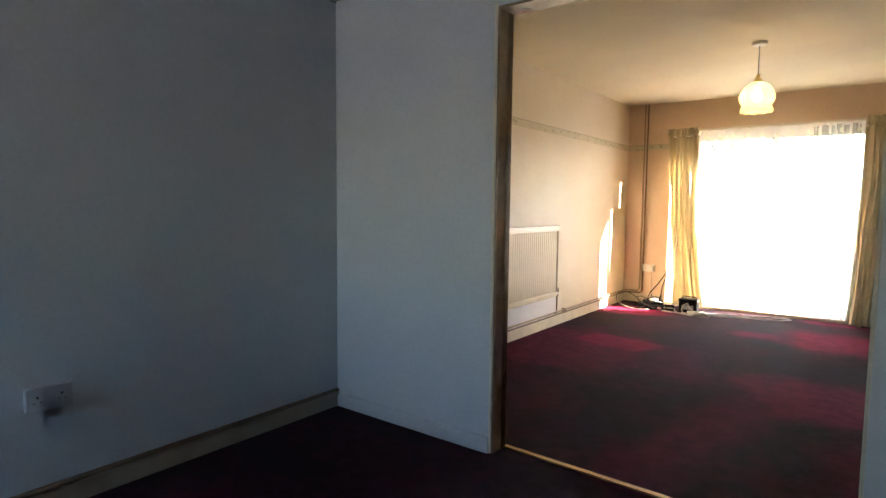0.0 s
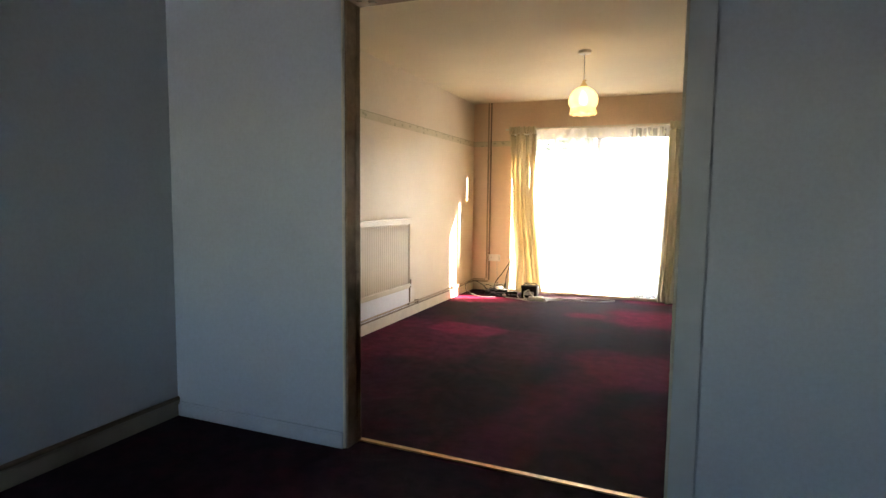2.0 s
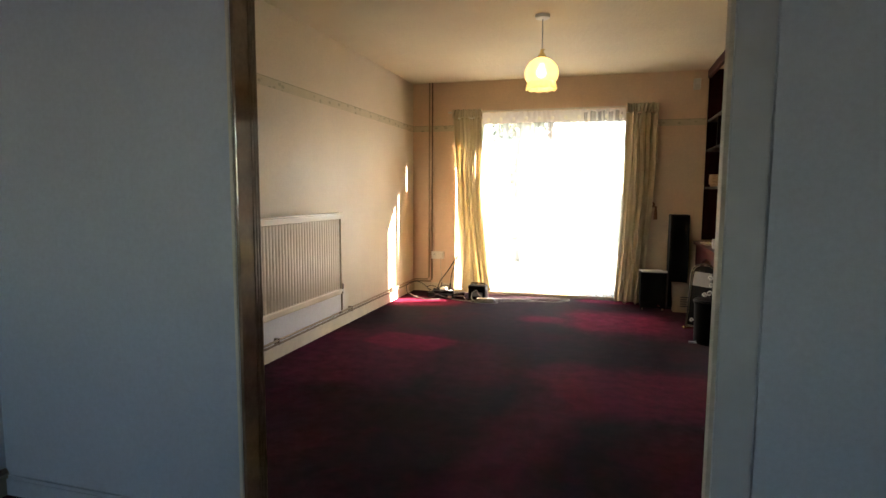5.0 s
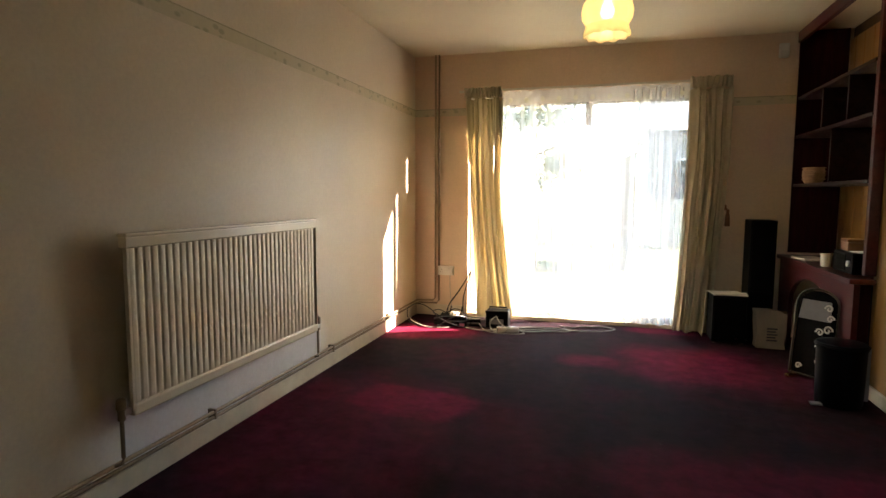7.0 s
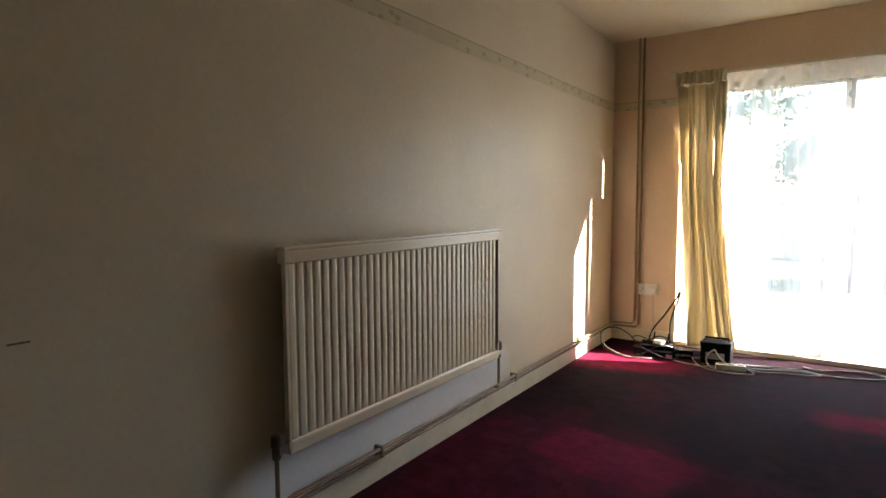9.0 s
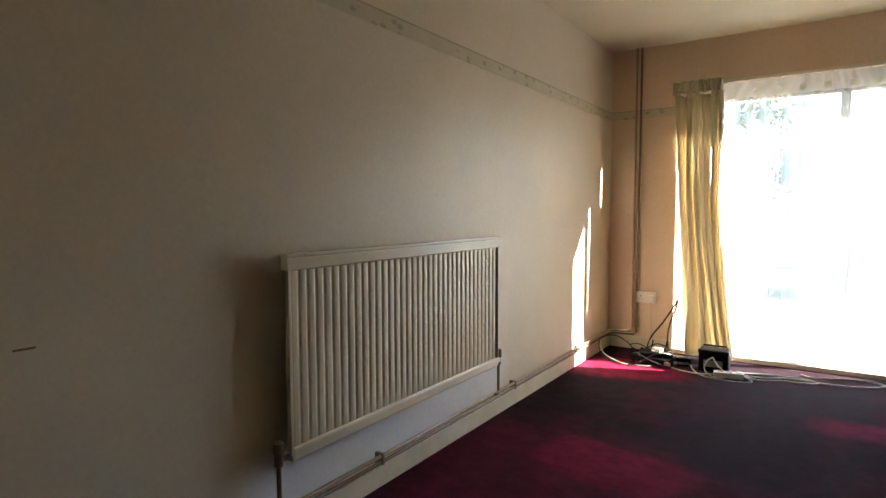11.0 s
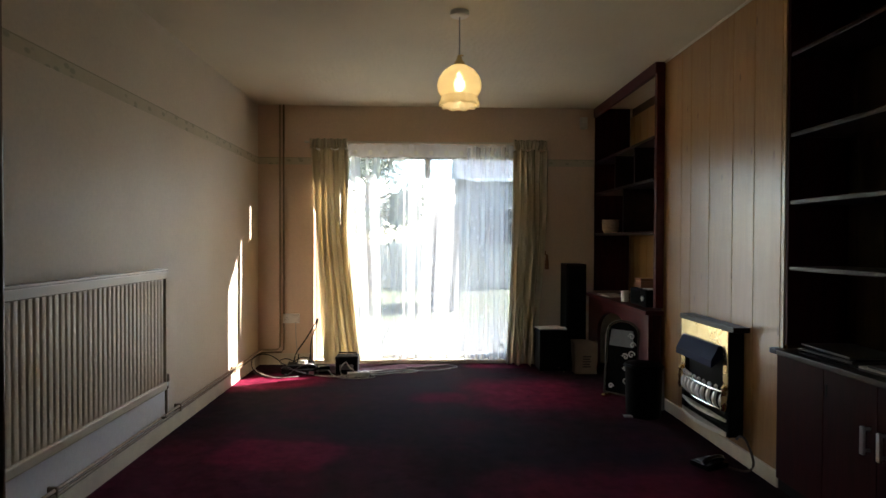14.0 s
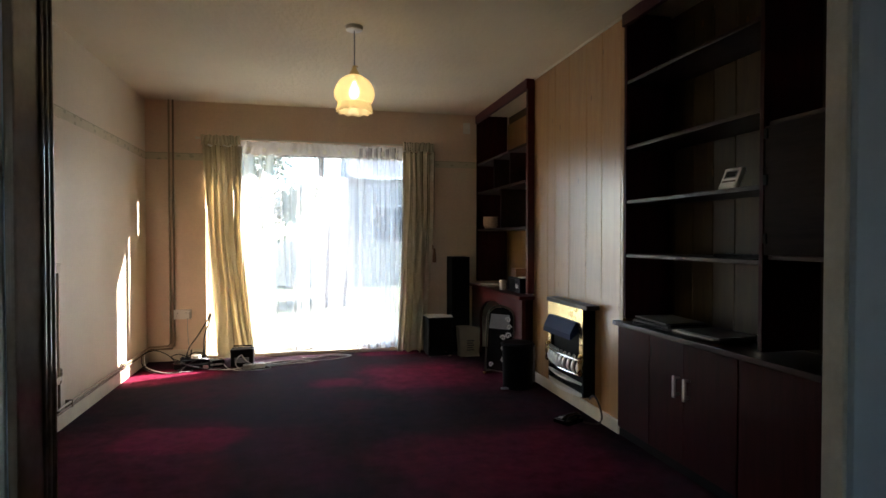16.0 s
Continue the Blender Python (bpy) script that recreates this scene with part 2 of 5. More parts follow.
M_PIPE = plain("tarnished_painted_pipe", (0.20, 0.145, 0.095), 0.42, 0.25, 0.3, 25)
M_PIPE_CREAM = plain("cream_painted_pipe", (0.36, 0.27, 0.17), 0.4, 0, 0.12, 18)
M_PIPE_TAN = plain("tan_painted_pipe", (0.21, 0.15, 0.095), 0.42, 0, 0.2, 18)
M_WHITE = plain("white_plastic", (0.74, 0.71, 0.64), 0.35, 0, 0.05, 40)
M_BLACK = plain("black_plastic", (0.005, 0.005, 0.0055), 0.5, 0, 0.2, 30, 0, 0.07)
M_BLACKMAT = plain("black_cloth_grille", (0.005, 0.005, 0.005), 0.85, 0, 0.3, 300, 0.4, 0.1)
M_GREYP = plain("grey_plastic", (0.22, 0.22, 0.23), 0.4)
M_BRASS = plain("polished_brass", (0.86, 0.66, 0.32), 0.26, 1.0, 0.1, 12)
M_CHROME = plain("chrome", (0.72, 0.70, 0.66), 0.16, 1.0, 0.05, 20)
M_BAR = plain("silvered_fret_bars", (0.90, 0.88, 0.83), 0.25, 0.1, 0.05, 20)
M_ALU = plain("brushed_aluminium", (0.62, 0.61, 0.58), 0.35, 1.0, 0.06, 60)
M_BLUE = plain("dark_blue_enamel", (0.012, 0.018, 0.058), 0.45, 0.0, 0.12, 30, 0, 0.08)
M_COAL = plain("soot_black_steel", (0.007, 0.007, 0.007), 0.6, 0, 0.3, 20, 0, 0.12)
M_PAPER = plain("off_white_paper", (0.66, 0.63, 0.57), 0.8, 0, 0.06, 14)
M_PAPER2 = plain("grey_magazine_cover", (0.10, 0.095, 0.09), 0.42, 0, 0.35, 9, 0, 0.25)
M_INK = plain("faded_print", (0.10, 0.075, 0.06), 0.8)
M_BAG = plain("creased_paper_bag", (0.34, 0.25, 0.155), 0.8, 0, 0.14, 14, 0.5)
M_WOODBOX = plain("small_wooden_box", (0.30, 0.13, 0.06), 0.45, 0, 0.2, 20)
M_WICKER = plain("wicker", (0.34, 0.21, 0.12), 0.7, 0, 0.35, 80, 0.6)
M_CABLE = plain("grey_flex", (0.42, 0.40, 0.37), 0.45)
M_CABLEB = plain("black_flex", (0.015, 0.014, 0.014), 0.45)
M_RUBBER = plain("brown_flex", (0.05, 0.026, 0.016), 0.5)
M_STRIP = plain("worn_brass_threshold", (0.55, 0.36, 0.15), 0.38, 0.85, 0.25, 30)
M_LACE = plain("pale_green_lace_spot", (0.80, 0.80, 0.72), 0.85)
M_SKIRT_OLD = plain("grimy_cream_gloss", (0.40, 0.345, 0.26), 0.4, 0, 0.16, 12)
M_UPVC = plain("white_window_frame", (0.76, 0.76, 0.74), 0.35)


def border_paper():
    m = Mat("green_leaf_border", 0.75)
    g = m.n.new("ShaderNodeTexVoronoi")
    g.inputs["Scale"].default_value = 1.0
    m.l.new(m.mapped((13, 13, 22)), g.inputs["Vector"])
    leaf = m.ramp(g.outputs["Distance"], [(0.20, (1, 1, 1)), (0.34, (0, 0, 0))])
    base = m.ramp(m.noise(8, 4), [(0.3, (0.56, 0.50, 0.35)), (0.7, (0.62, 0.55, 0.39))])
    m.colour(m.mix(m.math("MULTIPLY", leaf, 0.6), base, (0.30, 0.30, 0.20)))
    return m.m


M_BORDER = border_paper()
M_BORDER_EDGE = plain("border_edge_line", (0.42, 0.38, 0.26), 0.75)


def cloth(name, c, stripe, through, clear, lace_at=9):
    """Woven cloth that lets light through; clear is the open part of the weave."""
    m = Mat(name, 0.9)
    wv = m.n.new("ShaderNodeTexWave")
    wv.bands_direction = "X"
    wv.inputs["Scale"].default_value, wv.inputs["Distortion"].default_value = 5.0, 0.6
    m.l.new(m.mapped((1, 0.2, 0.02)), wv.inputs["Vector"])
    col = m.mix(m.math("MULTIPLY", wv.outputs["Fac"], 0.5), m.mix(m.noise(3, 3), c, stripe), stripe)
    m.colour(col)
    m.bump(m.noise(400, 2), 0.2, 0.002)
    tr = m.n.new("ShaderNodeBsdfTranslucent")
    m.l.new(col, tr.inputs[0])
    mx = m.n.new("ShaderNodeMixShader")
    mx.inputs[0].default_value = through
    m.l.new(m.b.outputs[0], mx.inputs[1])
    m.l.new(tr.outputs[0], mx.inputs[2])
    last = mx.outputs[0]
    if clear:
        tp = m.n.new("ShaderNodeBsdfTransparent")
        m2 = m.n.new("ShaderNodeMixShader")
        lace = m.n.new("ShaderNodeTexVoronoi")
        lace.inputs["Scale"].default_value = 9
        m.l.new(m.mapped((1.6, 0.3, 1.0)), lace.inputs["Vector"])
        motif = m.ramp(lace.outputs["Distance"], [(0.12, (clear - 0.05,) * 3), (0.26, (clear,) * 3)])
        gather = m.ramp(m.noise(1.0, 3, 0.6, m.mapped((9, 0.2, 0.22))), [(0.36, (0.84,) * 3), (0.50, (1.0,) * 3), (0.64, (1.06,) * 3)])
        m.l.new(m.math("MULTIPLY", motif, gather), m2.inputs[0])
        m.l.new(last, m2.inputs[1])
        m.l.new(tp.outputs[0], m2.inputs[2])
        last = m2.outputs[0]
    m.l.new(last, m.out.inputs[0])
    return m.m


M_CURTAIN = cloth("pale_gold_striped_curtain", (0.78, 0.705, 0.56), (0.61, 0.525, 0.345), 0.33, 0)
M_LINING = cloth("white_curtain_lining", (0.82, 0.79, 0.70), (0.78, 0.74, 0.64), 0.5, 0)
M_NET = cloth("white_net_voile", (0.90, 0.91, 0.92), (0.86, 0.88, 0.90), 0.8, 0.72)
M_NET_THICK = cloth("white_net_voile_gathered", (0.90, 0.91, 0.92), (0.86, 0.88, 0.90), 0.8, 0.66)
M_NET_BAND = cloth("white_net_heading_tape", (0.92, 0.91, 0.89), (0.86, 0.86, 0.85), 0.5, 0.2)


def clear_glass(name, tint=(1, 1, 1), gloss=0.06):
    m = Mat(name)
    tp, gl, mx = (m.n.new("ShaderNodeBsdf" + k) if k != "Mix" else m.n.new("ShaderNodeMixShader") for k in ("Transparent", "Glossy", "Mix"))
    tp.inputs[0].default_value = (*tint, 1)
    gl.inputs["Roughness"].default_value = 0.02
    fr = m.n.new("ShaderNodeFresnel")
    fr.inputs[0].default_value = 1.45
    m.l.new(fr.outputs[0], mx.inputs[0])
    m.l.new(tp.outputs[0], mx.inputs[1])
    m.l.new(gl.outputs[0], mx.inputs[2])
    m.l.new(mx.outputs[0], m.out.inputs[0])
    return m.m


M_GLASS = clear_glass("window_glass", (0.95, 0.97, 0.96))


def shade_glass():
    m = Mat("amber_frosted_glass", 0.25)
    m.colour(m.ramp(m.noise(9, 3), [(0.3, (0.70, 0.58, 0.34)), (0.7, (0.80, 0.69, 0.44))]))
    tr = m.n.new("ShaderNodeBsdfTranslucent")
    tr.inputs[0].default_value = (0.90, 0.80, 0.56, 1)
    tp = m.n.new("ShaderNodeBsdfTransparent")
    tp.inputs[0].default_value = (0.96, 0.88, 0.68, 1)
    mx, m2 = m.n.new("ShaderNodeMixShader"), m.n.new("ShaderNodeMixShader")
    mx.inputs[0].default_value, m2.inputs[0].default_value = 0.4, 0.40
    m.l.new(m.b.outputs[0], mx.inputs[1])
    m.l.new(tr.outputs[0], mx.inputs[2])
    m.l.new(mx.outputs[0], m2.inputs[1])
    m.l.new(tp.outputs[0], m2.inputs[2])
    m.l.new(m2.outputs[0], m.out.inputs[0])
    return m.m


M_SHADE = shade_glass()
M_BULB = Mat("lit_bulb").m
bb = M_BULB.node_tree.nodes["Principled BSDF"]
bb.inputs["Emission Color"].default_value = (1.0, 0.93, 0.78, 1)
bb.inputs["Emission Strength"].default_value = 2.2


# ---- building helpers ----
def root(ob):
    p = Vector((0, 0, 0))
    while ob is not None:
        p += ob.location
        ob = ob.parent
    return p


def part(name, bm, material, parent=None, label="", smooth=False):
    """Links a bmesh, given in world places, as one mesh object, under a thing or part if one is given."""
    if parent is not None:
        bmesh.ops.translate(bm, vec=-root(parent), verts=bm.verts)
    me = bpy.data.meshes.new(name)
    bmesh.ops.recalc_face_normals(bm, faces=bm.faces)
    bm.to_mesh(me)
    bm.free()
    if smooth:
        for p in me.polygons:
            p.use_smooth = True
        me.set_sharp_from_angle(angle=radians(38))
    me.materials.append(material)
    ob = new(name, me)
    ob.parent = parent
    if label:
        ob["label"] = label
    return ob


def thing(name, base, label, category, group="", kind=""):
    ob = new(name)
    ob.location = base
    ob.empty_display_size = 0.05
    return tagged(ob, label, category, group, kind)


def box(bm, x0, x1, y0, y1, z0, z1, bevel=0.0, m=None):
    r = bmesh.ops.create_cube(bm, size=1)
    vs = r["verts"]
    bmesh.ops.scale(bm, vec=(x1 - x0, y1 - y0, z1 - z0), verts=vs)
    bmesh.ops.translate(bm, vec=((x0 + x1) / 2, (y0 + y1) / 2, (z0 + z1) / 2), verts=vs)
    if bevel:
        es = {e for v in vs for e in v.link_edges}
        out = bmesh.ops.bevel(bm, geom=list(es), offset=bevel, segments=2, profile=0.6, affect="EDGES")
        vs = list({v for f in out["faces"] for v in f.verts} | {v for v in vs if v.is_valid})
    if m is not None:
        bmesh.ops.transform(bm, matrix=m, verts=vs)
    return bm


def boxes(*args):
    bm = bmesh.new()
    for a in args:
        box(bm, *a)
    return bm


def lathe(bm, profile, centre, n=32, ripple=None):
    """Turns (radius, height) round a standing axis."""
    rings = []
    for k, (r, z) in enumerate(profile):
        ring = []
        for i in range(n):
            a = 2 * math.pi * i / n
            rr, zz = (r, z) if ripple is None else ripple(k, a, r, z)
            ring.append(bm.verts.new((centre[0] + rr * math.cos(a), centre[1] + rr * math.sin(a), centre[2] + zz)))
        rings.append(ring)
    for a, b in zip(rings, rings[1:]):
        for i in range(n):
            bm.faces.new((a[i], a[(i + 1) % n], b[(i + 1) % n], b[i]))
    return rings


def disc(bm, ring):
    bm.faces.new(ring)


def solid_lathe(profile, centre, n=28):
    bm = bmesh.new()
    rings = lathe(bm, profile, centre, n)
    disc(bm, rings[0])
    disc(bm, rings[-1])
    return bm


def tube_bm(points, r, n=8, bm=None, smooth_steps=0):
    """A round bar along points; smooth_steps rounds it into a flowing line."""
    pts = [Vector(p) for p in points]
    if smooth_steps:
        out = []
        for i in range(len(pts) - 1):
            p0, p1, p2, p3 = pts[max(i - 1, 0)], pts[i], pts[i + 1], pts[min(i + 2, len(pts) - 1)]
            for s in range(smooth_steps):
                u = s / smooth_steps
                out.append(0.5 * ((2 * p1) + (p2 - p0) * u + (2 * p0 - 5 * p1 + 4 * p2 - p3) * u * u + (3 * p1 - p0 - 3 * p2 + p3) * u ** 3))
        pts = out + [pts[-1]]
    bm = bm or bmesh.new()
    rings = []
    for i, p in enumerate(pts):
        d = (pts[min(i + 1, len(pts) - 1)] - pts[max(i - 1, 0)]).normalized()
        a = d.cross(Vector((0, 0, 1)) if abs(d.z) < 0.9 else Vector((1, 0, 0))).normalized()
        b = d.cross(a)
        rings.append([bm.verts.new(p + r * (math.cos(2 * math.pi * k / n) * a + math.sin(2 * math.pi * k / n) * b)) for k in range(n)])
    for a, b in zip(rings, rings[1:]):
        for k in range(n):
            bm.faces.new((a[k], a[(k + 1) % n], b[(k + 1) % n], b[k]))
    bm.faces.new(rings[0])
    bm.faces.new(rings[-1])
    return bm


def slab(points, depth, axis):
    """A flat outline, given as points in a plane, thickened by depth along axis (a vector)."""
    bm = bmesh.new()
    f = bm.faces.new([bm.verts.new(p) for p in points])
    r = bmesh.ops.extrude_face_region(bm, geom=[f])
    bmesh.ops.translate(bm, vec=Vector(axis) * depth, verts=[v for v in r["geom"] if isinstance(v, bmesh.types.BMVert)])
    return bm


def structure(name, bm, mat, label, category="", smooth=False):
    ob = part(name, bm, mat, None, "", smooth)
    return tagged(ob, label, category or name.split("_")[0], "", "structure")


# ---- the plan ----
XR = 1.16                     # east wall, inside
YW = 7.36                     # window wall, inside
YP0, YP1 = 2.555, 2.665         # partition between the rooms
YB = -1.5                     # back of the dining room
H = 2.40
OX0, OX1, OZ = -1.274, 0.142, 2.07      # opening in the partition
YE0, YE1 = 2.60, 2.64         # thin boarded side of the partition
WX0, WX1, WZ = -1.83, 0.11, 2.06        # patio window
XB = 0.86                     # chimney breast face
BY0, BY1 = 4.62, 5.97         # chimney breast along the wall
XC1, XC2 = 0.80, 0.85         # fronts of the two alcove units

structure("floor_living", boxes((XL, XR, YP0 + 0.05, YW + 0.3, -0.12, 0.0)), M_CARPET, "crimson carpet worn to charcoal patches, sunlit red painted in", "carpet")
structure("floor_dining", boxes((XL, XR, YB, YP0 + 0.05, -0.12, 0.0)), M_DCARPET, "very dark red dining room carpet", "carpet")
structure("ceiling_living", boxes((XL - 0.1, XR + 0.1, YP0, YW + 0.3, H, H + 0.15)), M_CEIL, "cream textured plaster ceiling", "ceiling")
structure("ceiling_dining", boxes((XL - 0.1, XR + 0.1, YB - 0.2, YP0, H, H + 0.15)), M_DINING, "plain white dining room ceiling", "ceiling")
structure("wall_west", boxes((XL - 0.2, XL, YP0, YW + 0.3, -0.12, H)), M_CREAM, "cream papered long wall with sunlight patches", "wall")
structure("wall_west_dining", boxes((XL - 0.2, XL, YB - 0.2, YP0, -0.12, H)), M_DINING, "cool white dining room side wall", "wall")
structure("wall_north", boxes((XL, WX0, YW, YW + 0.26, -0.12, H), (WX1, XR + 0.2, YW, YW + 0.26, -0.12, H), (WX0, WX1, YW, YW + 0.26, WZ, H)), M_CREAM_BOUNCE, "papered wall round the patio window, warm bounce painted in", "wall")
structure("wall_east", boxes((XR, XR + 0.2, YP0, YW, -0.12, H)), M_PINE_SHADED, "pine boarded alcove back wall", "wall")
structure("wall_east_dining", boxes((XR, XR + 0.2, YB - 0.2, YP0, -0.12, H)), M_DINING, "cool white dining room far side wall", "wall")
# Unseen opening assumed behind the walk, sized to light the dining room.
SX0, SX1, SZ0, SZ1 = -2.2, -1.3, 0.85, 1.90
structure("wall_south", boxes((XL, SX0, YB - 0.2, YB, -0.12, H), (SX1, XR, YB - 0.2, YB, -0.12, H), (SX0, SX1, YB - 0.2, YB, -0.12, SZ0), (SX0, SX1, YB - 0.2, YB, SZ1, H)), M_DINING, "cool white wall with an opening added for daylight", "wall")
structure("wall_partition", boxes((XL, OX0, YP0, YP0 + 0.05, 0, H), (OX1, OX1 + 0.098, YE0, YE0 + 0.02, 0, H), (OX1 + 0.098, XR, YE0 - 0.014, YE0 + 0.02, 0, H), (OX0, OX1, YP0, YP0 + 0.05, OZ, H)), M_DINING, "cool white wall beside the wide opening", "wall")
structure("wall_partition_living", boxes((XL, OX0, YP0 + 0.05, YP1, 0, H), (OX1, XR, YE0 + 0.02, YE1, 0, H), (OX0, OX1, YP0 + 0.05, YP1, OZ, H)), M_CREAM, "cream papered back of the dividing wall", "wall")

# lining of the opening
lin = 0.012
structure("trim_jamb_west", boxes((OX0, OX0 + lin, YP0 - 0.004, YP1 + 0.004, 0, OZ, 0.004)), M_JAMB, "brown gloss painted opening jamb with chips", "door jamb")
structure("trim_jamb_east", boxes((OX1 - lin, OX1, YE0 - 0.004, YE1 + 0.004, 0, OZ, 0.003)), M_PATCH, "patchy cream jamb with bare plaster marks", "door jamb")
structure("trim_head", boxes((OX0 + lin, OX1 - lin, YP0 - 0.004, YP1 + 0.004, OZ - lin, OZ)), M_JAMB, "brown painted head of the opening", "door frame")
structure("trim_bead_west", boxes((OX0 - 0.014, OX0 - 0.002, YP0 - 0.007, YP0, 0, OZ + 0.012, 0.002)), M_GLOSS, "thin white corner bead on the opening", "trim")
structure("trim_architrave_east", boxes((OX1, OX1 + 0.091, YE0 - 0.017, YE0, 0, H, 0.003)), M_SMEAR, "flat white board beside the opening", "door frame")
structure("trim_threshold", slab([(OX0 + lin, 2.652, 0), (OX1 - lin, 2.606, 0), (OX1 - lin, 2.632, 0), (OX0 + lin, 2.678, 0)], 0.007, (0, 0, 1)), M_STRIP, "thin brass carpet threshold strip", "threshold")

# gloss beading down the far edge of the jamb
for k, yy in enumerate((2.630, 2.646, 2.661)):
    structure("trim_jamb_bead_%d" % (k + 1), tube_bm([(OX0 + lin, yy, 0.0), (OX0 + lin, yy, OZ - lin)], 0.004, 10), M_JAMB, "rounded gloss bead down the jamb edge", "trim", True)

# skirtings
def skirting(name, x0, x1, y0, y1, h, mat, label):
    bm = boxes((x0, x1, y0, y1, 0, h - 0.012), (x0 + (0.004 if x1 - x0 > 0.1 else 0), x1 - (0.005 if x1 - x0 < 0.1 else 0.004), y0 + (0.005 if y1 - y0 < 0.1 else 0), y1, h - 0.012, h))
    structure(name, bm, mat, label, "skirting board")

skirting("baseboard_west", XL, XL + 0.018, YP1, YW, 0.10, M_SKIRT, "scuffed cream skirting board under painted pipes")
skirting("baseboard_north_left", XL + 0.018, WX0, YW - 0.018, YW, 0.10, M_SKIRT, "scuffed cream skirting board below the socket")
skirting("baseboard_north_right", WX1, XC1, YW - 0.018, YW, 0.10, M_SKIRT, "cream skirting board behind the speaker")
skirting("baseboard_west_dining", XL, XL + 0.018, YB, YP0, 0.085, M_SKIRT_OLD, "cream skirting board below a dark pipe")
skirting("baseboard_partition_left", XL + 0.018, OX0 - 0.014, YP0 - 0.016, YP0, 0.075, M_DINING, "low white skirting board beside the opening")
skirting("baseboard_partition_right", OX1 + 0.098, XR, YE0 - 0.030, YE0 - 0.014, 0.075, M_DINING, "low white skirting board on the dividing wall")

# paper border
structure("trim_border_west", boxes((XL, XL + 0.002, YP1, YW, 1.855, 1.915)), M_BORDER, "pale green leaf wallpaper border strip", "wallpaper border")
structure("trim_border_west_edge", boxes((XL, XL + 0.003, YP1, YW, 1.915, 1.921)), M_BORDER_EDGE, "green edge line of the wallpaper border", "wallpaper border")
for nm, a, b in (("left", XL, WX0 - 0.02), ("right", WX1 + 0.02, XC1)):
    structure("trim_border_north_" + nm, boxes((a, b, YW - 0.002, YW, 1.855, 1.915)), M_BORDER, "pale green leaf wallpaper border strip", "wallpaper border")
    structure("trim_border_north_edge_" + nm, boxes((a, b, YW - 0.003, YW, 1.915, 1.921)), M_BORDER_EDGE, "green edge line of the wallpaper border", "wallpaper border")

# ---- patio window ----
def patio_window():
    w = thing("window_1", ((WX0 + WX1) / 2, YW + 0.13, 0), "white framed floor-length patio window behind net", "window", "", "structure")
    y0, y1 = YW + 0.10, YW + 0.16
    xm = -0.77
    part("window_frame", boxes((WX0, WX0 + 0.06, y0, y1, 0, WZ, 0.004), (WX1 - 0.06, WX1, y0, y1, 0, WZ, 0.004), (WX0 + 0.06, WX1 - 0.06, y0, y1, WZ - 0.13, WZ, 0.004), (WX0 + 0.06, WX1 - 0.06, y0, y1, 0.0, 0.07, 0.004), (xm - 0.03, xm + 0.03, y0, y1, 0.07, WZ - 0.13, 0.004)), M_UPVC, w)
    for a, b in ((WX0 + 0.06, xm - 0.03), (xm + 0.03, WX1 - 0.06)):
        g = part("pane", boxes((a, b, y0 + 0.025, y0 + 0.031, 0.07, WZ - 0.13)), M_GLASS, w)
        g.visible_shadow = False
    part("window_sill", boxes((WX0, WX1, YW + 0.0, y0, 0.0, 0.035, 0.004)), M_SKIRT, w)

patio_window()

def curtain_rail():
    r = thing("curtain_rail", (-0.78, YW - 0.06, 2.05), "white curtain track above the patio window", "curtain rail")
    part("track", boxes((-1.90, 0.31, YW - 0.075, YW - 0.055, 2.045, 2.065, 0.003)), M_GLOSS, r)
    for x in (-1.7, -1.0, -0.3, 0.2):
        part("bracket", boxes((x - 0.012, x + 0.012, YW - 0.055, YW, 2.035, 2.07, 0.003)), M_GLOSS, r)
    for x in np.linspace(-1.45, -0.05, 15):
        part("glider", boxes((x - 0.006, x + 0.006, YW - 0.07, YW - 0.06, 2.028, 2.045)), M_WHITE, r)

curtain_rail()

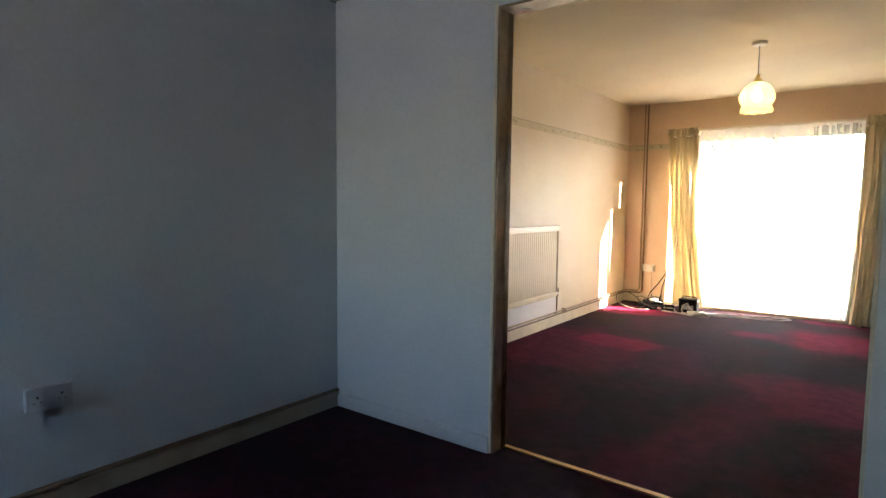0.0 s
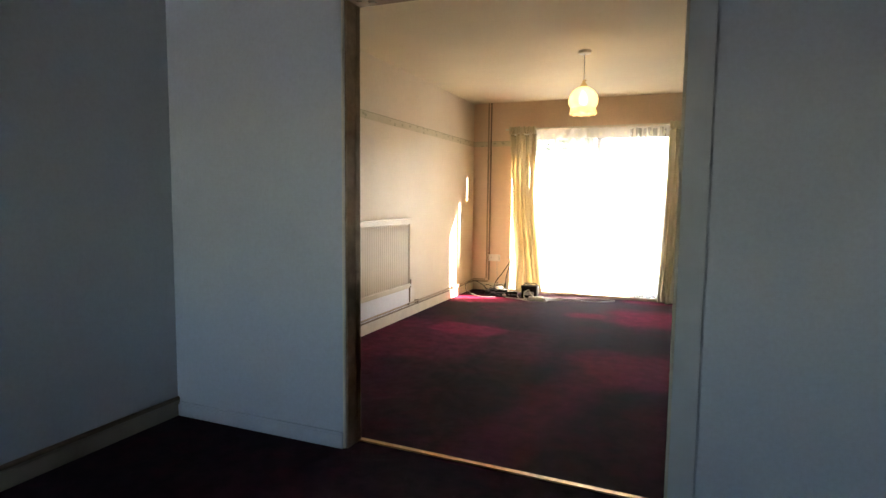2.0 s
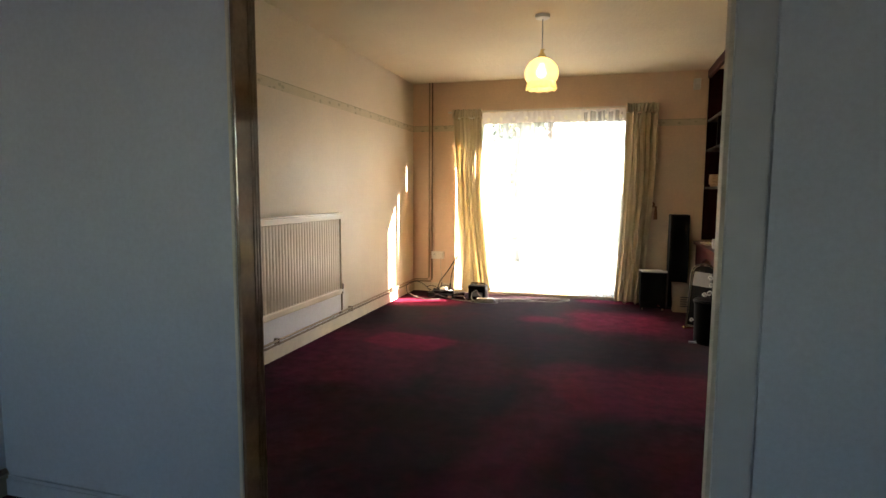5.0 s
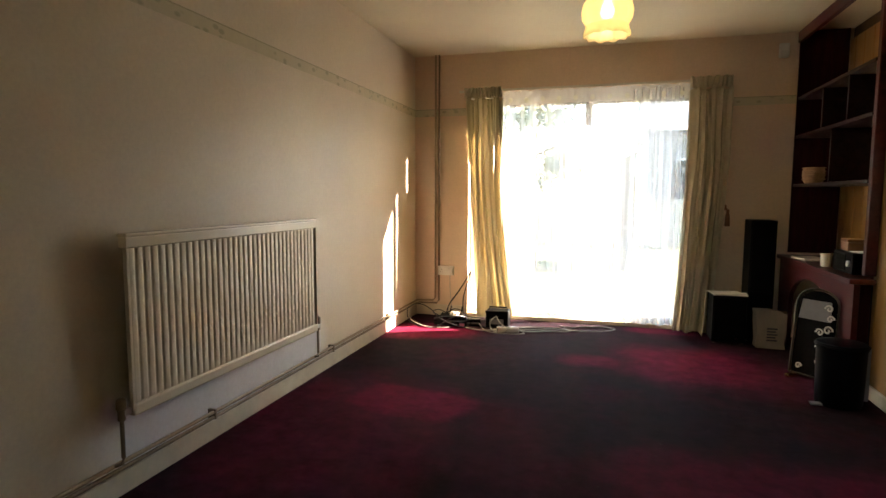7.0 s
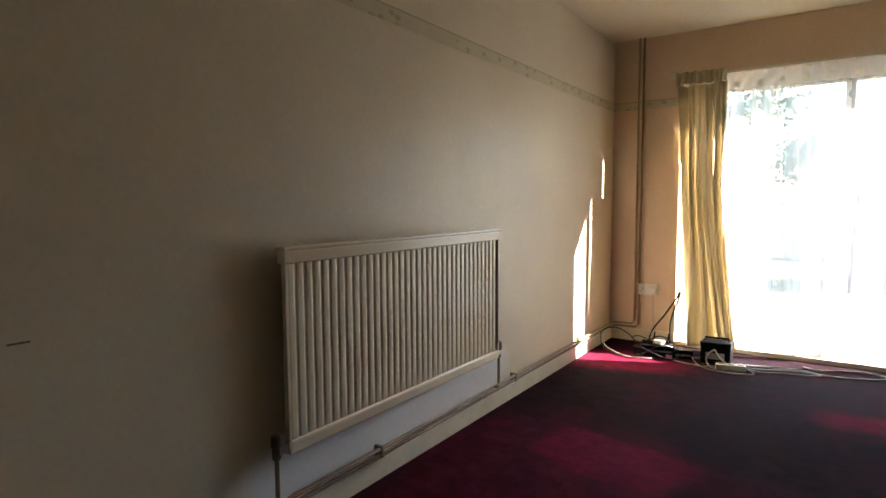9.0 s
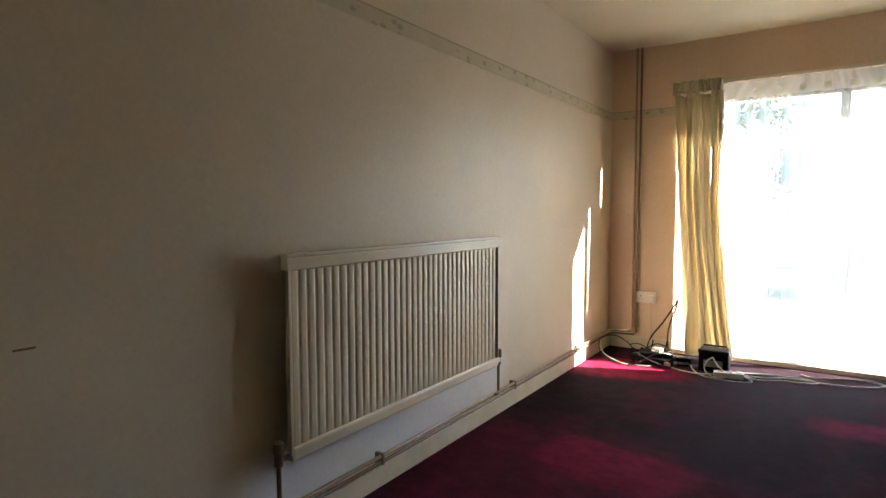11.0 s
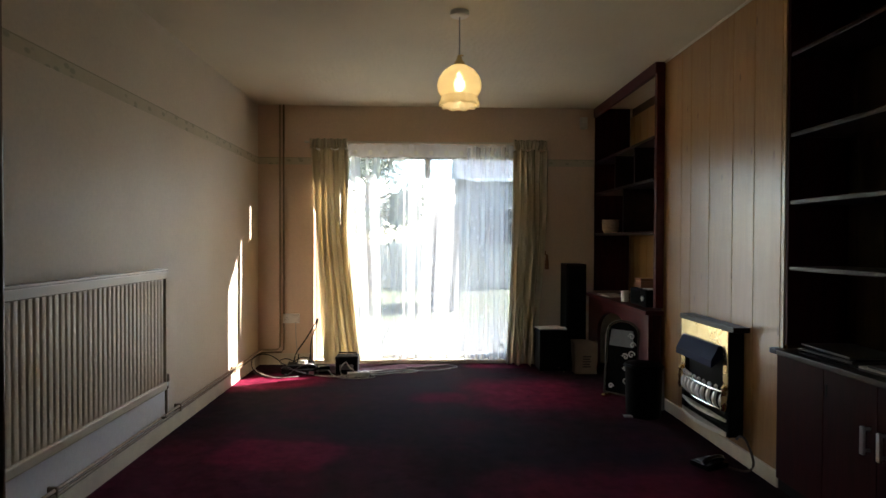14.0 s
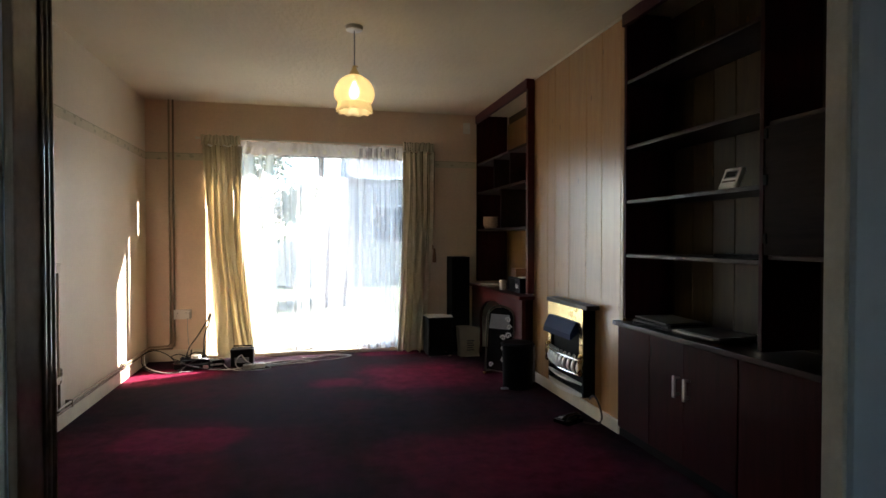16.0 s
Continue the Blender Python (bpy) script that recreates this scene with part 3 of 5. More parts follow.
def cloth_sheet(edges, y, z0, z1, folds, depth, seed, nu=90, nv=36, heading=0.07, wob=0.012, back=None, loose=0.0):
    """A hanging sheet; edges(v) gives its left and right x at the height v (0 at the foot)."""
    rnd = random.Random(seed)
    ph = [rnd.uniform(0, 6.28) for _ in range(4)]
    bm = bmesh.new()
    grid = []
    for j in range(nv + 1):
        v = j / nv
        z = z0 + (z1 - z0) * v
        a, b = edges(v)
        row = []
        for i in range(nu + 1):
            u = i / nu
            amp = depth * (1 - 0.35 * v) * (0.75 + 0.25 * math.sin(7 * u + ph[0]))
            uu = u + 0.03 * math.sin(1.6 * v + 7 * u + ph[1]) + 0.02 * math.sin(13 * u + ph[0])
            uu += loose * (0.05 * math.sin(4.5 * u + 2.6 * v + ph[2]) + 0.06 * (1 - v) * math.sin(3.1 * u + ph[3]) + 0.015 * math.sin(9 * v + 5 * u + ph[1]))
            amp *= 1 + 0.75 * loose * math.sin(5.3 * v + 11 * u + ph[3])
            w = amp * math.sin(2 * math.pi * folds * uu + ph[2] + 0.5 * math.sin(2.2 * v + ph[3]))
            w += 0.35 * amp * math.sin(2 * math.pi * folds * 2.3 * uu + ph[1])
            if heading and v > 1 - heading * 1.0:
                w = 0.45 * depth * math.sin(2 * math.pi * folds * 2.2 * u)
            if back is not None:
                s, rest = back(u, v)
                w = w * (1 - s) + rest * s
            zz = z + wob * math.sin(2 * math.pi * folds * u * 0.5 + ph[3]) * (1 if j in (0, nv) else 0.2)
            row.append(bm.verts.new((a + (b - a) * u, y + w, zz)))
        grid.append(row)
    for r0, r1 in zip(grid, grid[1:]):
        for i in range(nu):
            bm.faces.new((r0[i], r0[i + 1], r1[i + 1], r1[i]))
    return bm

def curtain(label, edges, z0, z1, folds, seed, back=None, lining=None):
    c = thing("curtain", (sum(edges(0)) / 2, YW - 0.09, z0), label, "curtain", "window curtains")
    ob = part("drape", cloth_sheet(edges, YW - (0.10 if back is None else 0.085), z0, z1 - 0.09, folds, 0.042, seed, 140, 60, 0, back=back, loose=1.0), M_CURTAIN, c, "", True)
    ob.modifiers.new("thickness", "SOLIDIFY").thickness = 0.003
    if lining is not None:
        ln = part("lining_edge", cloth_sheet(lining, YW - 0.085, z0 + 0.01, z1 - 0.10, 0.6, 0.012, seed + 5, 8, 40, 0), M_LINING, c, "white lining turned out along the edge", True)
        ln.modifiers.new("thickness", "SOLIDIFY").thickness = 0.003
    hd = part("pleated_heading", cloth_sheet(lambda v: edges(1.0), YW - 0.10, z1 - 0.09, z1, folds * 2.2, 0.02, seed + 3, 90, 6, 0, 0.006), M_CURTAIN, c, "gathered curtain heading tape", True)
    hd.modifiers.new("thickness", "SOLIDIFY").thickness = 0.004

def left_edges(v):
    return (-1.75 - 0.10 * v, -1.385 - 0.12 * min(1, v * 1.6) ** 0.8)

def left_back(u, v):
    """The outer hem turns back to the wall, but for a gap near the top."""
    rest = 0.06 if v > 0.70 else 0.13
    return min(1.0, max(0.0, 1.5 - u / 0.06)), rest * (1 - min(1.0, u / 0.09) ** 2)

def right_edges(v):
    return (-0.035 + 0.055 * (1 - (1 - v) ** 2.2), 0.235 + 0.095 * min(1, v * 1.4))

curtain("pale gold striped curtain, drawn open and wrinkled", left_edges, 0.045, 2.08, 5, 4, left_back, lambda v: (left_edges(v)[1] - 0.02, left_edges(v)[1] + 0.012))
curtain("pale gold striped curtain hanging to the carpet", right_edges, 0.012, 2.08, 4.5, 9, None, lambda v: (right_edges(v)[0] - 0.008, right_edges(v)[0] + 0.02))

net = thing("net_curtain", (-0.75, YW - 0.02, 0.08), "sheer white net curtain with lace pattern, in folds", "net curtain")
part("voile", cloth_sheet(lambda v: (-1.62, 0.06), YW - 0.005, 0.05, 2.02, 13, 0.018, 21, 150, 30, 0, 0.008), M_NET, net, "", True)
part("voile", cloth_sheet(lambda v: (-0.43 + 0.02 * v, -0.02), YW - 0.045, 0.045, 2.02, 6, 0.022, 31, 110, 26, 0, 0.008), M_NET_THICK, net, "second gathered drop of net", True)
part("heading_band", cloth_sheet(lambda v: (-1.62, 0.06), YW - 0.04, 1.925, 2.045, 26, 0.006, 22, 160, 4, 0, 0.003), M_NET_BAND, net, "gathered heading of the net", True)
for k in range(11):
    bm = bmesh.new()
    bmesh.ops.create_uvsphere(bm, u_segments=12, v_segments=6, radius=1.0)
    bmesh.ops.transform(bm, matrix=pose(-1.44 + 0.14 * k, YW - 0.049, 1.965) @ Matrix.Diagonal((0.020, 0.003, 0.024, 1)), verts=bm.verts)
    part("lace_oval", bm, M_LACE, net, "raised oval lace spot", True)

for z in (0.46, 0.86, 1.34):
    for x in (-0.33, -0.27, -0.20, -0.12):
        part("motif", boxes((x - 0.010, x + 0.010, YW - 0.082, YW - 0.080, z - 0.018, z + 0.018)), M_NET_THICK, net, "small woven square on the net")

# ---- radiator ----
def radiator():
    y0, y1, z0, z1 = 3.89, 5.287, 0.312, 0.992
    xf = XL + 0.085
    r = thing("radiator", (XL + 0.05, (y0 + y1) / 2, 0.1), "long cream ribbed panel radiator on the wall", "radiator")
    bm = bmesh.new()
    ribs = 36
    prof = []
    step = (y1 - y0 - 0.03) / ribs
    for k in range(ribs):
        b = y0 + 0.015 + k * step
        prof += [(b, 0.0), (b + 0.08 * step, 0.0022), (b + 0.17 * step, 0.0038), (b + 0.28 * step, 0.0045), (b + 0.66 * step, 0.0045), (b + 0.77 * step, 0.0038), (b + 0.86 * step, 0.0022), (b + 0.93 * step, 0.0)]
    prof.append((y1 - 0.015, 0.0))
    lo = [bm.verts.new((xf - 0.012 + d, y, z0 + 0.045)) for y, d in prof]
    hi = [bm.verts.new((xf - 0.012 + d, y, z1 - 0.055)) for y, d in prof]
    for i in range(len(prof) - 1):
        bm.faces.new((lo[i], lo[i + 1], hi[i + 1], hi[i]))
    part("ribbed_panel", bm, M_RAD, r, "", True)
    part("back_panel", boxes((xf - 0.022, xf - 0.014, y0 + 0.012, y1 - 0.012, z0 + 0.01, z1 - 0.03, 0.003)), M_RAD, r)
    part("top_rail", boxes((xf - 0.030, xf + 0.006, y0 - 0.004, y1 + 0.002, z1 - 0.055, z1 - 0.012, 0.005), (xf - 0.034, xf + 0.010, y0 - 0.006, y1 + 0.004, z1 - 0.0125, z1, 0.004)), M_RAD, r)
    part("bottom_rail", boxes((xf - 0.03, xf + 0.004, y0 + 0.004, y1 - 0.004, z0, z0 + 0.045, 0.008)), M_RAD, r)
    for y in (y0, y1):
        s = 0.012 if y == y0 else -0.012
        part("edge_seam", boxes((xf - 0.016, xf + 0.002, min(y, y + s), max(y, y + s), z0 + 0.02, z1 - 0.05, 0.003)), M_RAD, r)
    for y in (y0 + 0.25, y1 - 0.25):
        part("bracket", boxes((XL, xf - 0.04, y - 0.02, y + 0.02, z0 + 0.1, z1 - 0.12)), M_RAD, r)
    for y, s in ((y0, -1), (y1, 1)):
        yy = y + s * 0.035
        v = part("valve", solid_lathe([(0.010, 0.0), (0.014, 0.004), (0.014, 0.04), (0.018, 0.045), (0.017, 0.08), (0.010, 0.086)], (xf - 0.02, yy, z0 - 0.005), 16), M_PIPE, r, "tarnished metal radiator valve", True)
        part("tail_pipe", tube_bm([(xf - 0.02, yy, z0 + 0.02), (xf - 0.02, yy, 0.17), (xf - 0.025, yy, 0.145), (XL + 0.035, yy + 0.01 * s, 0.135)], 0.0075), M_PIPE, r, "dark radiator tail pipe", True)
        part("union_nut", boxes((xf - 0.034, xf - 0.006, min(y, yy), max(y, yy), z0 + 0.012, z0 + 0.036, 0.003)), M_ALU, v)

radiator()

def pipe_run():
    p = thing("heating_pipes", (XL + 0.03, 5.0, 0.11), "twin painted heating pipes clipped above the skirting", "pipes")
    for k, z in enumerate((0.112, 0.136)):
        part("pipe", tube_bm([(XL + 0.030, YP1, z), (XL + 0.030, 4.5, z - 0.003), (XL + 0.030, YW - 0.05, z), (XL + 0.05, YW - 0.028, z + 0.002), (-2.12 - 0.035 * k, YW - 0.028, z + 0.006), (-2.10 - 0.035 * k, YW - 0.026, z + 0.03), (-2.10 - 0.035 * k, YW - 0.022, H)], 0.0085, 10), M_PIPE_CREAM if k else M_PIPE_TAN, p, "", True)
    for y in (3.2, 4.40, 5.58, 6.6):
        part("pipe_clip", boxes((XL, XL + 0.042, y - 0.007, y + 0.007, 0.100, 0.147, 0.003)), M_PIPE_TAN, p)

pipe_run()

dp = thing("dining_pipe", (XL + 0.03, 0.6, 0.1), "dark heating pipe running above dining skirting", "pipe")
part("pipe", tube_bm([(XL + 0.024, YB, 0.098), (XL + 0.024, YP0 - 0.02, 0.098)], 0.012, 10), M_PIPE, dp, "", True)

# ---- pendant lamp ----
LX, LY = -0.62, 5.15
def pendant():
    p = thing("pendant_lamp", (LX, LY, H), "lit amber glass tulip pendant lamp on a cord", "pendant lamp")
    part("ceiling_rose", solid_lathe([(0.038, -0.028), (0.050, -0.022), (0.052, 0.0)], (LX, LY, H)), M_WHITE, p, "", True)
    part("cord", tube_bm([(LX, LY, H - 0.02), (LX, LY, 2.13)], 0.0035), M_CABLE, p, "", True)
    part("lampholder", solid_lathe([(0.030, -0.01), (0.028, 0.02), (0.016, 0.035), (0.010, 0.06)], (LX, LY, 2.106), 20), M_BRASS, p, "", True)
    part("switch_tab", boxes((LX + 0.004, LX + 0.022, LY - 0.003, LY + 0.003, 2.161, 2.168)), M_BRASS, p)
    bm = bmesh.new()
    prof = [(0.026, 0.0), (0.052, -0.010), (0.088, -0.036), (0.112, -0.072), (0.121, -0.108), (0.117, -0.140), (0.104, -0.163), (0.097, -0.172), (0.101, -0.186), (0.107, -0.205), (0.105, -0.224)]
    def wav(k, a, r, z):
        s = max(0, k - 6) / 4
        return r * (1 + 0.045 * s * math.cos(10 * a)), z - 0.0035 * s * math.cos(10 * a)
    lathe(bm, prof, (LX, LY, 2.112), 80, wav)
    sh = part("shade", bm, M_SHADE, p, "amber glass shade with a frilled rim", True)
    sh.modifiers.new("thickness", "SOLIDIFY").thickness = 0.003
    part("bulb", solid_lathe([(0.012, 0.0), (0.014, -0.02), (0.030, -0.05), (0.032, -0.07), (0.022, -0.092), (0.006, -0.10)], (LX, LY, 2.07), 20), M_BULB, p, "glowing light bulb", True)

pendant()
bulb_light.location = (LX, LY, 1.925)

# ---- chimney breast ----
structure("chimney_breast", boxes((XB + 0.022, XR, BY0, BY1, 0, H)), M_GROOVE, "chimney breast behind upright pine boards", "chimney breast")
breast = bpy.data.objects["chimney_breast"]
y = BY1
wid = [0.05, 0.24, 0.13, 0.23, 0.25, 0.20, 0.22, 0.05]
for k, w in enumerate(wid):
    a = max(BY0, y - w)
    if a >= y:
        break
    part("plank", boxes((XB, XB + 0.02, a + 0.002, y - 0.002, 0.0, H - 0.012, 0.002)), M_PINE, breast)
    y = a
structure("trim_breast_top", boxes((XB - 0.008, XB + 0.022, BY0, BY1, H - 0.012, H)), M_SKIRT, "thin pale bead along the ceiling", "trim")
structure("baseboard_breast", boxes((XB - 0.016, XB, 4.637, BY1, 0, 0.075, 0.004)), M_SKIRT, "cream skirting board below the boards", "skirting board")

# ---- gas fire ----
def gas_fire():
    y0, y1, z0, z1 = 4.94, 5.475, 0.13, 0.685
    f = thing("gas_fire", (XB, (y0 + y1) / 2, 0), "brass framed gas fire with dark blue hood", "fireplace")
    bx = XB - 0.08
    part("surround", boxes((bx - 0.006, bx, y0 + 0.004, y0 + 0.05, z0 + 0.22, z1, 0.002), (bx - 0.006, bx, y1 - 0.05, y1 - 0.004, z0 + 0.22, z1, 0.002), (bx - 0.006, bx, y0 + 0.05, y1 - 0.05, z1 - 0.115, z1, 0.002)), M_BRASS, f, "polished brass frame")
    part("side_casing", boxes((bx, XB, y0, y0 + 0.03, z0, z1, 0.003), (bx, XB, y1 - 0.03, y1, z0, z1, 0.003), (bx, XB, y0 + 0.03, y1 - 0.03, z1 - 0.11, z1, 0.003), (bx, XB, y0 + 0.03, y1 - 0.03, z0, z0 + 0.02)), M_COAL, f)
    part("firebox", boxes((bx + 0.03, XB - 0.002, y0 + 0.031, y1 - 0.031, z0 + 0.021, z1 - 0.111)), M_COAL, f)
    part("glass_panel", boxes((bx + 0.020, bx + 0.028, y0 + 0.06, y1 - 0.06, z0 + 0.18, z1 - 0.13)), M_BLACK, f)
    prof = [(bx, z1 - 0.085), (bx - 0.022, z1 - 0.088), (bx - 0.062, z1 - 0.165), (bx - 0.064, z1 - 0.20), (bx - 0.056, z1 - 0.20), (bx, z1 - 0.15)]
    part("hood", slab([(x, y0 + 0.065, z) for x, z in prof], y1 - y0 - 0.12, (0, 1, 0)), M_BLUE, f, "dark blue sloping canopy")
    def bow(u, deep, z):
        return (bx - 0.006 - deep * math.sin(math.pi * u), y0 + 0.02 + u * (y1 - y0 - 0.04), z)
    us = np.linspace(0, 1, 17)
    fret = part("fret", tube_bm([bow(u, 0.030, z0 + 0.135) for u in us], 0.007, 8), M_CHROME, f, "curved silver fret", True)
    part("upper_rail", tube_bm([bow(u, 0.027, z0 + 0.228) for u in us], 0.008, 8), M_CHROME, fret, "", True)
    for k in range(9):
        u = 0.06 + 0.88 * k / 8
        d = 0.028 * math.sin(math.pi * u)
        yy = y0 + 0.02 + u * (y1 - y0 - 0.04)
        bm = bmesh.new()
        rows = []
        for w, off, z in ((0.010, 0.006, 0.140), (0.017, 0.016, 0.155), (0.019, 0.020, 0.180), (0.015, 0.014, 0.205), (0.010, 0.004, 0.222)):
            rows.append([bm.verts.new((bx - d - off + q, yy + p * w, z0 + z)) for p, q in ((-1, 0.010), (-0.6, 0.0), (0.6, 0.0), (1, 0.010))])
        for r0, r1 in zip(rows, rows[1:]):
            for i in range(3):
                bm.faces.new((r0[i], r0[i + 1], r1[i + 1], r1[i]))
        part("bar", bm, M_BAR, fret, "", True)
        part("finial", solid_lathe([(0.004, 0), (0.011, 0.008), (0.011, 0.016), (0.003, 0.026)], (bx - d, yy, z0 + 0.232), 10), M_BAR, fret, "", True)
    for u in (0.0, 1.0):
        part("end_knob", solid_lathe([(0.010, 0.0), (0.017, 0.02), (0.012, 0.05), (0.018, 0.07), (0.012, 0.10), (0.016, 0.12), (0.004, 0.14)], (bx - 0.015, y0 + 0.02 + u * (y1 - y0 - 0.04), z0 + 0.135), 12), M_BRASS, fret, "", True)
    for nm, z, hh, deep in (("fender_strip", 0.075, 0.014, 0.034), ("ash_tray_front", 0.0, 0.022, 0.042)):
        part(nm, slab([(bx, y0 + 0.02, z0 + z)] + [bow(u, deep, z0 + z) for u in us] + [(bx, y1 - 0.02, z0 + z)], hh, (0, 0, 1)), M_BAR, f, "bowed polished fender strip")
    s = thing("fire_shelf", (XB, 5.19, 0.69), "narrow brown wooden shelf above the gas fire", "shelf")
    part("board", boxes((XB - 0.09, XB, 4.885, 5.49, 0.686, 0.714, 0.004)), M_SHELF, s)
    c = thing("fire_cable", (XB - 0.02, 4.85, 0), "brown flex looping from the gas fire", "cable")
    part("flex", tube_bm([(XB - 0.03, 4.95, 0.12), (XB - 0.05, 4.88, 0.16), (XB - 0.05, 4.82, 0.15), (XB - 0.04, 4.78, 0.06), (XB - 0.06, 4.80, 0.012), (XB - 0.12, 4.86, 0.008)], 0.006, 8, None, 6), M_RUBBER, c, "", True)

gas_fire()

# ---- alcove unit beside the partition ----
def unit_south():
    ya, yb, ym = YE1 + 0.004, 4.60, 3.595
    xb = XR - 0.03
    u = thing("shelf_unit", (XC2 + 0.15, (ya + yb) / 2, 0.68), "tall dark mahogany alcove shelving, nearly empty", "shelf unit")
    part("side_panel", boxes((XC2, xb, yb - 0.022, yb, 0.68, H - 0.003, 0.003)), M_MAHOG, u)
    part("side_panel", boxes((XC2, xb, ya, ya + 0.022, 0.68, H - 0.003, 0.003)), M_MAHOG, u)
    part("divider", boxes((XC2, xb, ym - 0.011, ym + 0.011, 0.68, H - 0.06, 0.003)), M_MAHOG, u)
    part("fascia", boxes((XC2 - 0.012, XC2 + 0.02, ya, yb + 0.012, H - 0.075, H - 0.003, 0.004)), M_MAHOG, u)
    for z in (1.041, 1.341, 1.646, 2.01):
        part("shelf", boxes((XC2 + 0.004, xb, ym + 0.012, yb - 0.023, z - 0.016, z + 0.004, 0.003)), M_SHELF, u)
    for z in (1.065, 1.592):
        part("shelf", boxes((XC2 + 0.024, xb, ya + 0.023, ym - 0.012, z - 0.018, z, 0.003)), M_SHELF, u)
    fl = part("drop_flap", boxes((XC2 + 0.002, XC2 + 0.022, ya + 0.026, ym - 0.013, 1.066, 1.570, 0.003)), M_FLAP, u, "closed dark cupboard flap")
    for z in (1.13, 1.36, 1.54):
        part("hinge", boxes((XC2 - 0.003, XC2 + 0.002, ym - 0.03, ym - 0.014, z - 0.02, z + 0.02)), M_COAL, fl)
    k = 0
    yy = ya + 0.03
    while yy < yb - 0.03:
        w = min(0.155, yb - 0.025 - yy)
        part("back_board", boxes((xb + 0.004, xb + 0.02, yy + 0.002, yy + w - 0.002, 0.68, H - 0.08, 0.002)), M_PINE_SHADED, u)
        yy += w
        k += 1
    c = thing("base_cupboard", (XC2 + 0.15, (ya + 4.635) / 2, 0), "low dark mahogany cupboard with two handled doors", "cupboard")
    xf = XC2 - 0.01
    part("carcass", boxes((xf + 0.02, XB - 0.004, 4.605, 4.635, 0.0, 0.635), (xf + 0.02, xb, ya, 4.6, 0.0, 0.635)), M_MAHOG, c)
    part("plinth", boxes((xf + 0.012, xf + 0.02, ya, 4.635, 0.0, 0.05)), M_COAL, c)
    part("filler_panel", boxes((xf, xf + 0.02, 4.330, 4.635, 0.052, 0.632, 0.002)), M_MAHOG, c)
    for a, b, hy in ((4.050, 4.327, 4.082), (3.70, 4.047, 4.005)):
        d = part("door", boxes((xf, xf + 0.02, a, b, 0.052, 0.632, 0.002)), M_MAHOG, c)
        h = part("handle", boxes((xf - 0.034, xf - 0.022, hy - 0.009, hy + 0.009, 0.368, 0.473, 0.003)), M_ALU, d, "pale metal bar handle")
        for z in (0.383, 0.463):
            part("handle_post", tube_bm([(xf - 0.024, hy, z), (xf, hy, z)], 0.006), M_ALU, d, "", True)
    part("door", boxes((xf, xf + 0.02, 3.20, 3.694, 0.052, 0.632, 0.002)), M_MAHOG, c)
    part("door", boxes((xf, xf + 0.02, ya, 3.194, 0.052, 0.632, 0.002)), M_MAHOG, c)
    part("lock_plate", boxes((xf - 0.002, xf, 4.306, 4.313, 0.52, 0.57)), M_COAL, c)
    t = thing("cupboard_top", (XC2 + 0.15, 3.7, 0.66), "dark polished worktop on the low cupboard", "worktop")
    part("board", boxes((xf - 0.03, xb, ya, 4.598, 0.636, 0.662, 0.005), (xf - 0.03, XB - 0.003, 4.598, 4.65, 0.636, 0.662, 0.005)), M_SHELF, t)

unit_south()

